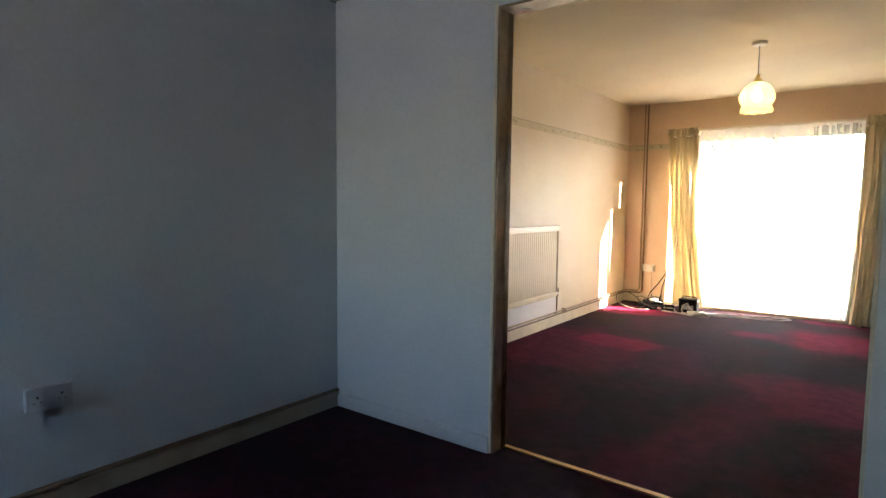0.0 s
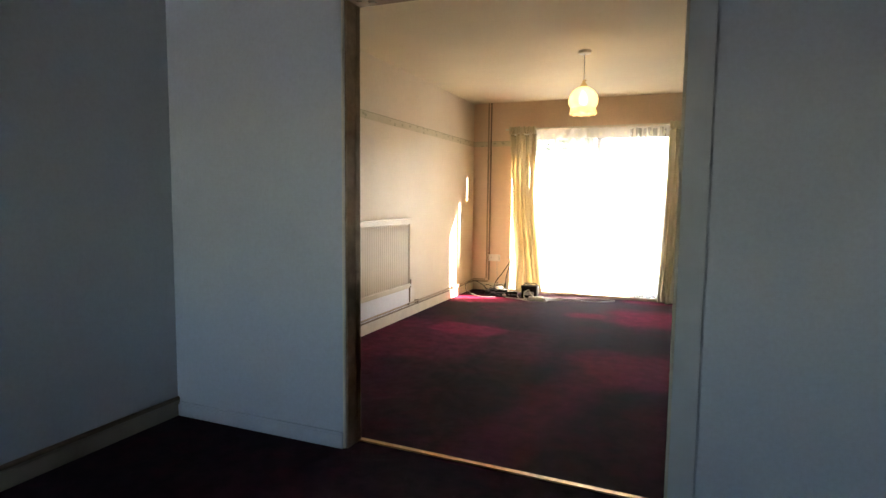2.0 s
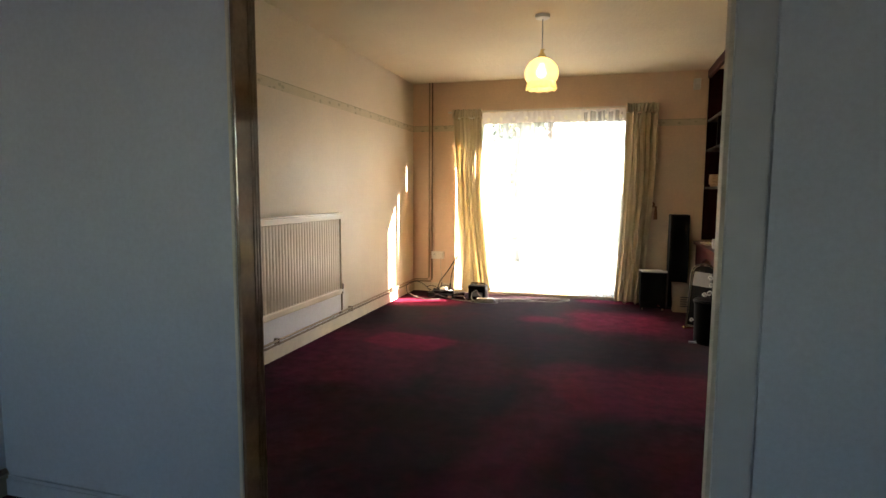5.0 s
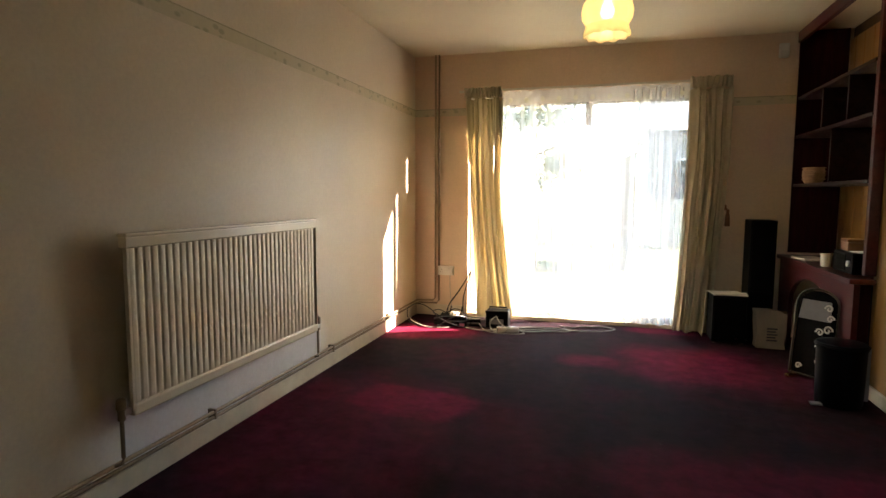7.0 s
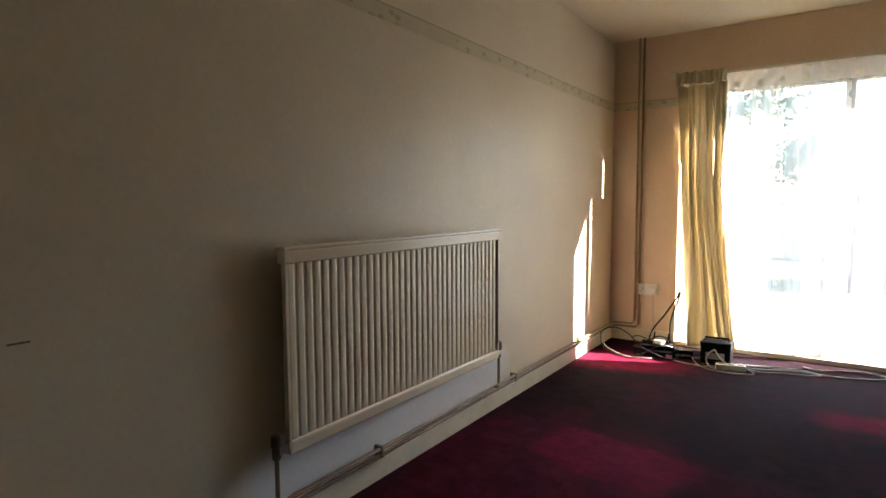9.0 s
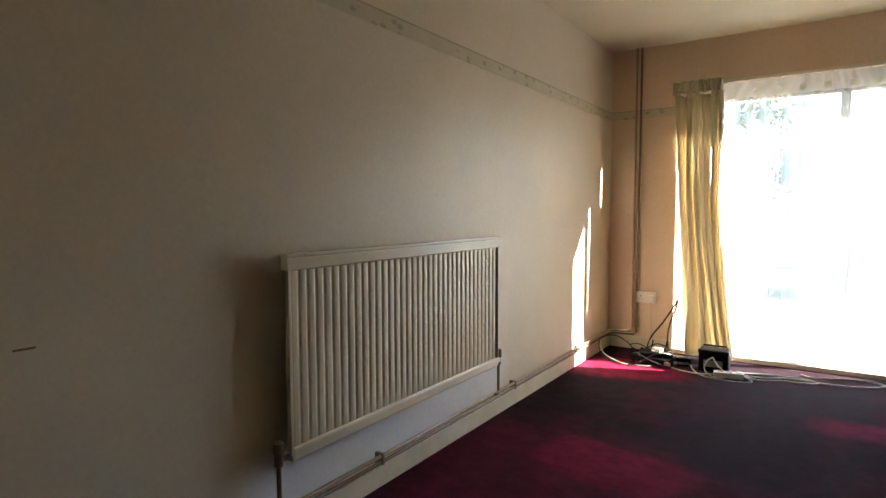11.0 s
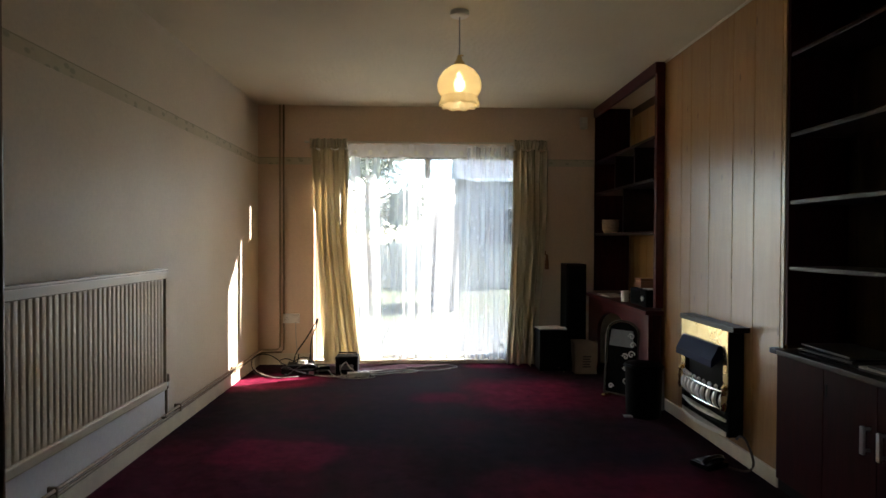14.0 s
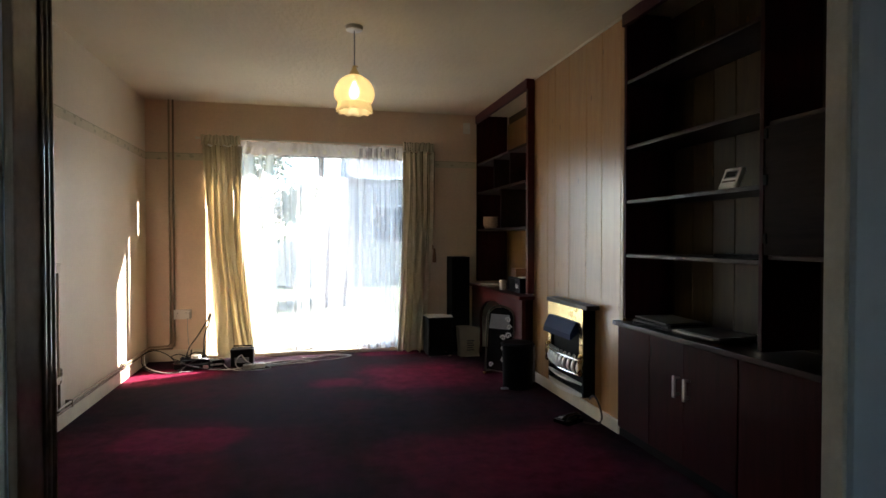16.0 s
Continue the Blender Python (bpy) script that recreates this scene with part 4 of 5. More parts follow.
# ---- alcove unit beside the window ----
def unit_north():
    ya, yb = BY1 - 0.02, YW - 0.004
    xf, xb = XC1, XR - 0.03
    u = thing("shelf_unit", (xf + 0.15, (ya + yb) / 2, 0.70), "tall dark mahogany alcove shelving by the window", "shelf unit")
    part("side_panel", boxes((xf, xb, yb - 0.022, yb, 0.69, H - 0.003, 0.003)), M_MAHOG, u)
    part("side_panel", boxes((xf, XB - 0.002, ya - 0.02, ya + 0.02, 0.69, H - 0.003, 0.004), (XB - 0.002, xb, ya + 0.022, ya + 0.04, 0.69, H - 0.003)), M_REDWOOD, u)
    part("fascia", boxes((xf - 0.012, xf + 0.02, ya - 0.02, yb, H - 0.085, H - 0.003, 0.004)), M_REDWOOD, u)
    for z in (1.225, 1.60, 1.895):
        part("shelf", boxes((xf + 0.004, xb, ya + 0.041, yb - 0.023, z - 0.018, z + 0.004, 0.003)), M_SHELF, u)
    part("divider", boxes((xf + 0.01, xb, 6.36, 6.38, 1.606, 1.875)), M_SHELF, u)
    part("divider", boxes((xf + 0.01, xb, 6.80, 6.82, 1.606, 1.875)), M_SHELF, u)
    part("divider", boxes((xf + 0.01, xb, 6.60, 6.62, 1.231, 1.58)), M_SHELF, u)
    yy = ya + 0.045
    while yy < yb - 0.03:
        w = min(0.155, yb - 0.025 - yy)
        part("back_board", boxes((xb + 0.004, xb + 0.02, yy + 0.002, yy + w - 0.002, 0.69, H - 0.09, 0.002)), M_PINE, u)
        yy += w
    s = thing("fire_surround", (xf + 0.05, (ya + yb) / 2, 0), "red mahogany mantel surround with an arched opening", "fireplace surround")
    xs = xf - 0.045
    y0, y1 = ya - 0.015, yb
    a0, a1, zs, zc = y0 + 0.27, y1 - 0.27, 0.34, 0.56
    pts = [(xs, y0, 0), (xs, a0, 0), (xs, a0, zs)]
    for k in range(1, 16):
        a = math.pi * k / 16
        pts.append((xs, (a0 + a1) / 2 - (a1 - a0) / 2 * math.cos(a), zs + (zc - zs) * math.sin(a)))
    pts += [(xs, a1, zs), (xs, a1, 0), (xs, y1, 0), (xs, y1, 0.64), (xs, y0, 0.64)]
    part("front", slab(pts, 0.03, (1, 0, 0)), M_REDWOOD, s)
    part("side", boxes((xs + 0.031, XB - 0.02, y0, y0 + 0.02, 0, 0.64)), M_MAHOG, s)
    part("back", boxes((XR - 0.06, XR - 0.04, ya + 0.05, yb - 0.01, 0, 0.64)), M_COAL, s)
    part("mantel", boxes((xs - 0.03, XB - 0.003, y0 - 0.02, y1, 0.642, 0.672, 0.006), (XB - 0.003, xb, ya + 0.045, y1, 0.642, 0.672)), M_REDWOOD, s)

unit_north()

# ---- unseen window behind the walk, added for the dining room's daylight ----
def assumed_window():
    w = thing("window_assumed", ((SX0 + SX1) / 2, YB - 0.1, SZ0), "unseen white framed window assumed for dining room daylight", "window", "", "structure")
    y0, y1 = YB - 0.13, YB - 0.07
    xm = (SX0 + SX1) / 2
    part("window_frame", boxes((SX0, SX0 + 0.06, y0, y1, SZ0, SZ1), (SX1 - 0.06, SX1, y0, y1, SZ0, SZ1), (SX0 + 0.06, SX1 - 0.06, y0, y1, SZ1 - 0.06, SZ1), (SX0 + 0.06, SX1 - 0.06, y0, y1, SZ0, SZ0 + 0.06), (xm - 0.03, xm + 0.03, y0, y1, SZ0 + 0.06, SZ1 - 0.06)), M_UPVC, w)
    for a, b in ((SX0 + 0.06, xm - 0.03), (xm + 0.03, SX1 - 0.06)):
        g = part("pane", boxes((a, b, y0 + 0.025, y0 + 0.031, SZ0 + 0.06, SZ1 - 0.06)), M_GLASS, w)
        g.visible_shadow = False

assumed_window()

M_BRIGHT = plain("clean_white_plastic", (0.88, 0.87, 0.84), 0.3, 0, 0.03, 40)
M_SHINY = plain("glossy_black_plastic", (0.006, 0.006, 0.007), 0.14, 0, 0.2, 30, 0, 0.6)
M_DULL = plain("dulled_white_plastic", (0.42, 0.45, 0.49), 0.45, 0, 0.08, 20)
M_TARN = plain("tarnished_brass", (0.09, 0.075, 0.055), 0.4, 0.8, 0.3, 20)

# ---- things on the walls ----
def wall_socket(x, y, z, facing, label, plug, plastic):
    """A raised twin socket; facing is 'x' on the west wall or '-y' on the window wall."""
    turn = pose(x, y, z, 0, 0, 90 if facing == "x" else 0)
    s = thing("wall_socket", (x, y, z), label, "socket")
    def put(name, parts, mat, par, lab=""):
        bm = bmesh.new()
        for a in parts:
            box(bm, *a)
        bmesh.ops.transform(bm, matrix=turn, verts=bm.verts)
        return part(name, bm, mat, par, lab)
    put("back_box", [(-0.074, 0.074, -0.03, 0, -0.043, 0.043, 0.004)], plastic, s)
    put("face_plate", [(-0.075, 0.075, -0.036, -0.030, -0.044, 0.044, 0.002)], plastic, s)
    for sx in (-0.04, 0.04):
        put("rocker_switch", [(sx - 0.006 + 0.02, sx + 0.006 + 0.02, -0.040, -0.036, 0.012, 0.03)], plastic, s)
        put("pin_hole", [(sx - 0.004, sx + 0.004, -0.0368, -0.036, 0.006, 0.014), (sx - 0.014, sx - 0.008, -0.0368, -0.036, -0.012, -0.008), (sx + 0.008, sx + 0.014, -0.0368, -0.036, -0.012, -0.008)], M_INK, s)
    if plug:
        p = thing("plug", (x + 0.045, y - 0.05, z), "white mains plug pushed into the socket", "plug")
        part("body", boxes((x + 0.022, x + 0.070, y - 0.066, y - 0.037, z - 0.028, z + 0.022, 0.006)), M_WHITE, p)
        part("flex", tube_bm([(x + 0.046, y - 0.05, z - 0.026), (x + 0.05, y - 0.06, z - 0.16), (x + 0.06, y - 0.05, z - 0.30), (x + 0.10, y - 0.09, z - 0.40)], 0.003, 6, None, 5), M_CABLE, p, "", True)

wall_socket(-2.03, YW, 0.43, "-y", "raised cream twin wall socket with one plug", True, M_WHITE)
wall_socket(XL, 1.09, 0.445, "x", "raised grey-white twin wall socket in shade", False, M_DULL)

pir = thing("alarm_sensor", (0.69, YW - 0.03, 2.26), "small white motion alarm sensor high in corner", "sensor")
part("body", boxes((0.655, 0.725, YW - 0.045, YW, 2.205, 2.315, 0.012)), M_WHITE, pir)
part("lens", boxes((0.665, 0.715, YW - 0.052, YW - 0.044, 2.215, 2.255, 0.004)), M_PAPER, pir)

sw = thing("light_switch", (0.965, YE0 - 0.014, 1.47), "white light switch on the dividing wall", "switch")
part("plate", boxes((0.925, 1.01, YE0 - 0.024, YE0 - 0.014, 1.43, 1.515, 0.003)), M_WHITE, sw)
part("rocker", boxes((0.96, 0.975, YE0 - 0.028, YE0 - 0.024, 1.455, 1.49)), M_WHITE, sw)

br = thing("corner_bracket", (XL + 0.03, YP0 - 0.03, 2.32), "small grey bracket high in dining corner", "bracket")
part("arm", boxes((XL, XL + 0.07, YP0 - 0.035, YP0 - 0.005, 2.30, 2.315, 0.003)), M_GREYP, br)
part("plate", boxes((XL, XL + 0.008, YP0 - 0.05, YP0 - 0.002, 2.29, 2.36, 0.002)), M_GREYP, br)

tb = thing("tieback", (0.33, YW - 0.03, 1.0), "brown tasselled curtain tie-back on a hook", "tie-back")
part("hook", tube_bm([(0.33, YW, 1.04), (0.33, YW - 0.04, 1.04), (0.33, YW - 0.05, 1.06)], 0.004), M_BRASS, tb, "", True)
part("loop", tube_bm([(0.33, YW - 0.042, 1.045), (0.30, YW - 0.045, 1.07), (0.25, YW - 0.05, 1.06), (0.30, YW - 0.045, 1.03), (0.335, YW - 0.045, 1.035)], 0.011, 8, None, 5), M_WOODBOX, tb, "", True)
part("tassel", solid_lathe([(0.020, -0.14), (0.017, -0.06), (0.010, -0.03), (0.013, -0.015), (0.006, 0.0)], (0.345, YW - 0.045, 1.03), 14), M_WOODBOX, tb, "", True)

mk = structure("trim_wall_mark", boxes((XL, XL + 0.0015, 3.18, 3.225, 0.814, 0.819)), M_PIPE_TAN, "small brown scuff on the long wall", "scuff mark")

# ---- clutter at the window's west side ----
def cable(name, pts, r, mat, label, steps=7):
    c = thing(name, pts[0], label, "cable")
    part("flex", tube_bm(pts, r, 7, None, steps), mat, c, "", True)
    return c

def rounded_box(name, x0, x1, y0, y1, z0, z1, mat, parent, label="", bevel=0.006, turn=0.0):
    cx, cy = (x0 + x1) / 2, (y0 + y1) / 2
    bm = bmesh.new()
    box(bm, x0 - cx, x1 - cx, y0 - cy, y1 - cy, z0, z1, bevel)
    bmesh.ops.transform(bm, matrix=pose(cx, cy, 0, 0, 0, turn), verts=bm.verts)
    return part(name, bm, mat, parent, label)

rt = thing("set_top_box", (-1.86, 7.0, 0), "flat black television box on the carpet", "electronics")
rounded_box("case", -2.01, -1.73, 6.90, 7.08, 0.006, 0.052, M_BLACK, rt, "", 0.005, -8)
rounded_box("front_strip", -1.78, -1.735, 6.880, 6.886, 0.014, 0.042, M_ALU, rt, "silver front trim", 0.002, -8)
for dx, dy in ((-0.11, -0.06), (0.11, -0.06), (-0.11, 0.06), (0.11, 0.06)):
    part("foot", solid_lathe([(0.01, 0), (0.01, 0.007)], (-1.87 + dx, 6.99 + dy, 0), 10), M_BLACK, rt)
ro = thing("router", (-1.85, 7.0, 0.052), "black broadband router lying on a box", "router")
rounded_box("case", -1.98, -1.75, 6.92, 7.08, 0.053, 0.0862, M_BLACK, ro, "", 0.008, 14)
rounded_box("label_plate", -1.90, -1.82, 6.97, 7.03, 0.0865, 0.088, M_GREYP, ro, "grey label", 0.0, 14)
for dx in (-0.05, 0.05):
    part("aerial", tube_bm([(-1.86 + dx, 7.05, 0.08), (-1.855 + dx, 7.075, 0.15)], 0.005), M_BLACK, ro, "", True)
ad = thing("power_adapter", (-1.84, 7.0, 0.088), "white power adapter on top of the router", "adapter")
rounded_box("body", -1.885, -1.815, 6.955, 7.0, 0.0885, 0.118, M_WHITE, ad, "", 0.006, -20)
cable("aerial_lead", [(-1.95, 7.06, 0.06), (-1.93, 7.10, 0.16), (-1.86, 7.16, 0.27), (-1.80, 7.22, 0.38), (-1.77, 7.24, 0.44), (-1.785, 7.25, 0.38), (-1.82, 7.18, 0.22), (-1.80, 7.09, 0.08)], 0.006, M_CABLEB, "black aerial lead looped up behind the router")
cable("phone_lead", [(-2.02, 7.05, 0.03), (-2.10, 7.10, 0.10), (-2.20, 7.08, 0.15), (-2.28, 6.98, 0.13), (-2.24, 6.90, 0.03), (-2.10, 6.84, 0.006), (-1.96, 6.88, 0.006)], 0.004, M_CABLEB, "thin black lead curled from skirting to box")
cable("coiled_lead", [(-2.27, 7.02, 0.12), (-2.22, 6.88, 0.05), (-2.05, 6.82, 0.006), (-1.90, 6.84, 0.006), (-1.86, 6.87, 0.006)], 0.004, M_CABLE, "grey telephone lead lying over the carpet")
cable("tangled_lead", [(-2.0, 6.95, 0.006), (-1.95, 6.86, 0.02), (-1.88, 6.87, 0.07), (-1.80, 6.90, 0.10), (-1.74, 6.98, 0.07), (-1.78, 7.08, 0.03), (-1.9, 7.1, 0.05), (-1.98, 7.04, 0.09)], 0.005, M_CABLEB, "black mains lead tangled over the router")

hd = thing("hard_disk_box", (-1.70, 6.99, 0), "small black plastic box behind the cables", "electronics")
rounded_box("case", -1.735, -1.635, 6.98, 7.09, 0.002, 0.06, M_BLACK, hd, "", 0.005, 18)
rounded_box("front_edge", -1.735, -1.635, 6.975, 6.979, 0.02, 0.035, M_ALU, hd, "pale front edge", 0.001, 18)
cable("tangled_lead", [(-1.70, 6.97, 0.03), (-1.74, 6.88, 0.01), (-1.86, 6.84, 0.05), (-1.97, 6.88, 0.08), (-2.03, 6.98, 0.05), (-1.98, 7.07, 0.06), (-1.88, 7.09, 0.12), (-1.78, 7.04, 0.10), (-1.80, 6.93, 0.06)], 0.005, M_CABLEB, "black mains lead tangled over the router")
cable("tangled_lead", [(-1.92, 7.02, 0.09), (-1.99, 6.98, 0.13), (-2.06, 7.02, 0.10), (-2.02, 7.1, 0.05), (-1.92, 7.12, 0.03), (-1.83, 7.1, 0.05), (-1.75, 7.05, 0.065)], 0.004, M_CABLEB, "black mains lead tangled over the router")
cable("white_lead", [(-1.63, 6.98, 0.03), (-1.58, 6.90, 0.006), (-1.50, 6.80, 0.006), (-1.36, 6.77, 0.006), (-1.22, 6.82, 0.006), (-1.26, 6.87, 0.02)], 0.004, M_CABLE, "thin pale lead curling round the charger")
bx = thing("battery_charger", (-1.47, 7.0, 0), "square black battery charger box with top handle", "charger")
part("case", boxes((-1.565, -1.375, 6.94, 7.08, 0.004, 0.155, 0.010)), M_BLACK, bx)
part("front_label", boxes((-1.53, -1.41, 6.937, 6.940, 0.04, 0.085)), M_GREYP, bx, "grey front label")
part("handle", tube_bm([(-1.55, 7.01, 0.150), (-1.545, 7.01, 0.176), (-1.395, 7.01, 0.176), (-1.39, 7.01, 0.150)], 0.007), M_BLACK, bx, "", True)
for x in (-1.555, -1.385):
    part("corner_cap", boxes((x - 0.012, x + 0.012, 6.938, 6.952, 0.128, 0.155, 0.003)), M_COAL, bx)
ex = thing("extension_block", (-1.36, 6.87, 0), "white four-way mains extension block on carpet", "extension lead")
rounded_box("block", -1.45, -1.27, 6.83, 6.885, 0.004, 0.042, M_WHITE, ex, "", 0.006, 12)
for k in range(3):
    rounded_box("outlet", -1.43 + 0.055 * k, -1.395 + 0.055 * k, 6.836 + 0.012 * k, 6.870 + 0.012 * k, 0.043, 0.046, M_GREYP, ex, "", 0.0, 12)
cable("charger_lead", [(-1.47, 6.93, 0.11), (-1.50, 6.88, 0.09), (-1.51, 6.86, 0.04), (-1.46, 6.82, 0.006), (-1.38, 6.80, 0.012), (-1.34, 6.85, 0.045)], 0.005, M_CABLE, "grey lead hanging from the charger to the block")
cable("charger_lead", [(-1.47, 6.93, 0.11), (-1.43, 6.88, 0.07), (-1.39, 6.86, 0.045)], 0.005, M_CABLE, "short grey lead between charger and extension block")
cable("extension_flex", [(-1.28, 6.88, 0.02), (-1.18, 6.90, 0.006), (-1.05, 6.96, 0.006), (-0.92, 6.98, 0.006), (-0.86, 7.03, 0.006), (-0.95, 7.09, 0.006), (-1.12, 7.08, 0.006), (-1.3, 7.02, 0.006)], 0.005, M_CABLE, "pale grey flex looping along the window sill")
cable("extension_flex", [(-1.29, 6.90, 0.02), (-1.15, 6.98, 0.008), (-1.0, 7.05, 0.008), (-0.8, 7.04, 0.006), (-0.62, 7.08, 0.006), (-0.50, 7.19, 0.006), (-0.58, 7.25, 0.006), (-0.75, 7.22, 0.006), (-0.88, 7.15, 0.006), (-0.96, 7.20, 0.006)], 0.005, M_CABLE, "pale grey flex looping along the window sill")
cable("extension_flex", [(-1.75, 6.90, 0.006), (-1.66, 6.86, 0.006), (-1.55, 6.84, 0.006), (-1.45, 6.83, 0.02)], 0.005, M_CABLE, "pale grey flex from router to extension block")

# ---- speaker corner ----
sp = thing("tower_speaker", (0.56, 7.2, 0), "tall slim black floorstanding loudspeaker by the wall", "loudspeaker")
part("cabinet", boxes((0.475, 0.655, 7.09, 7.32, 0.012, 0.95, 0.008)), M_BLACK, sp)
part("grille", boxes((0.483, 0.647, 7.078, 7.090, 0.40, 0.935, 0.004)), M_BLACKMAT, sp, "black cloth grille")
part("plinth", boxes((0.465, 0.665, 7.08, 7.33, 0.0, 0.012)), M_COAL, sp)
sb = thing("subwoofer", (0.33, 7.06, 0), "black cube subwoofer with papers on top", "loudspeaker")
part("cabinet", boxes((0.205, 0.445, 6.94, 7.20, 0.02, 0.375, 0.008)), M_BLACK, sb)
part("front_baffle", boxes((0.215, 0.435, 6.932, 6.940, 0.09, 0.36, 0.004)), M_BLACKMAT, sb)
for x in (0.23, 0.42):
    for y in (6.97, 7.17):
        part("foot", solid_lathe([(0.014, 0), (0.012, 0.021)], (x, y, 0), 10), M_CHROME, sb)
part("badge", boxes((0.365, 0.385, 6.929, 6.932, 0.045, 0.06)), M_CHROME, sb)
pa = thing("paper_sheets", (0.33, 7.07, 0.376), "loose white papers lying on the subwoofer", "papers")
for k, (dx, dy, t) in enumerate(((0, 0, 5), (0.02, -0.01, -7), (-0.01, 0.015, 14))):
    rounded_box("sheet", 0.205 + dx, 0.44 + dx, 6.97 + dy, 7.14 + dy, 0.3765 + 0.003 * k, 0.379 + 0.003 * k, M_PAPER, pa, "", 0.0, t)

def paper_bag():
    b = thing("paper_bag", (0.60, 6.98, 0), "creased brown paper carrier bag with faded printing", "bag")
    bm = bmesh.new()
    rnd = random.Random(8)
    rings = []
    for k, z in enumerate((0.0, 0.05, 0.12, 0.19, 0.25, 0.275)):
        fl = 1 + 0.10 * z / 0.27
        ring = []
        for x, y in ((-0.085, -0.055), (-0.03, -0.058), (0.03, -0.056), (0.085, -0.055), (0.09, 0.0), (0.085, 0.055), (0.0, 0.058), (-0.085, 0.055), (-0.078, 0.0)):
            ring.append(bm.verts.new((0.605 + x * fl * 1.08 + rnd.uniform(-0.005, 0.005), 6.97 + y * fl + rnd.uniform(-0.006, 0.006), z + (rnd.uniform(-0.012, 0.012) if k == 5 else 0))))
        rings.append(ring)
    for a, c in zip(rings, rings[1:]):
        for i in range(9):
            bm.faces.new((a[i], a[(i + 1) % 9], c[(i + 1) % 9], c[i]))
    bm.faces.new(rings[0])
    ob = part("bag_body", bm, M_BAG, b)
    ob.modifiers.new("thickness", "SOLIDIFY").thickness = 0.002
    for k in range(5):
        part("print_bar", boxes((0.575, 0.645 - 0.012 * (k % 2), 6.902 - 0.003 * k / 4, 6.905, 0.06 + 0.022 * k, 0.07 + 0.022 * k)), M_INK, b, "unreadable brown print")

paper_bag()

def fire_screen():
    f = thing("fire_screen", (0.63, 6.15, 0), "arched brass fire screen with scrolls and glass", "fire screen")
    m = pose(0.63, 6.15, 0, 0, 0, -48) @ pose(0, 0, 0, -5, 0, 0)
    def arch(w, h, n=14):
        pts = [(-w, 0, 0.03), (-w, 0, h - w * 0.75)]
        for k in range(1, n):
            a = math.pi * (1 - k / n)
            pts.append((w * math.cos(a), 0, h - w * 0.75 + 0.75 * w * math.sin(a)))
        return pts + [(w, 0, h - w * 0.75), (w, 0, 0.03), (-w, 0, 0.03)]
    def put(name, bm, mat, lab=""):
        bmesh.ops.transform(bm, matrix=m, verts=bm.verts)
        return part(name, bm, mat, f, lab, True)
    put("frame", tube_bm(arch(0.125, 0.57), 0.007), M_TARN, "tarnished arched frame")
    put("mesh_panel", slab([(x, 0.004, z) for x, _, z in arch(0.117, 0.56)[:-1]], 0.004, (0, 1, 0)), M_BLACK, "smoked panel")
    put("plate", slab([(-0.10, -0.004, 0.38), (0.09, -0.004, 0.38), (0.085, -0.004, 0.50), (-0.085, -0.004, 0.50)], 0.006, (0, -1, 0)), M_GREYP, "grey card panel")
    for cx, cz, r, s in ((0.075, 0.46, 0.024, -1), (0.088, 0.40, 0.022, 1), (0.08, 0.33, 0.028, 1), (0.088, 0.26, 0.024, -1), (0.075, 0.19, 0.028, 1), (0.035, 0.31, 0.024, -1), (0.085, 0.12, 0.022, -1), (0.045, 0.13, 0.024, 1), (-0.07, 0.08, 0.020, 1), (0.04, 0.22, 0.020, -1)):
        put("scroll", tube_bm([(cx + s * r * (1 - t / 9) * math.cos(t), -0.008, cz + r * (1 - t / 9) * math.sin(t)) for t in np.linspace(0, 7.5, 26)], 0.0055), M_ALU)
    for x in (-0.10, 0.10):
        put("foot", boxes((x - 0.012, x + 0.012, -0.06, 0.06, 0.0, 0.022, 0.004)), M_BRASS)

fire_screen()

def pedal_bin():
    cx, cy = 0.655, 5.76
    b = thing("pedal_bin", (cx, cy, 0), "small black pedal bin with flat lid", "bin")
    part("body", solid_lathe([(0.108, 0.0), (0.112, 0.012), (0.118, 0.30), (0.120, 0.315)], (cx, cy, 0), 36), M_BLACK, b, "", True)
    part("lid", solid_lathe([(0.124, 0.316), (0.126, 0.330), (0.118, 0.343), (0.06, 0.350)], (cx, cy, 0), 36), M_BLACK, b, "black domed lid", True)
    part("lid_rim", tube_bm([(cx + 0.125 * math.cos(a), cy + 0.125 * math.sin(a), 0.330) for a in np.linspace(0, 2 * math.pi, 37)], 0.004), M_BLACK, b, "", True)
    part("pedal", boxes((cx - 0.155, cx - 0.10, cy - 0.09, cy - 0.045, 0.008, 0.018, 0.004)), M_GREYP, b, "worn grey pedal")
    part("hinge_post", boxes((cx + 0.105, cx + 0.135, cy - 0.02, cy + 0.02, 0.03, 0.32, 0.006)), M_GREYP, b)

pedal_bin()

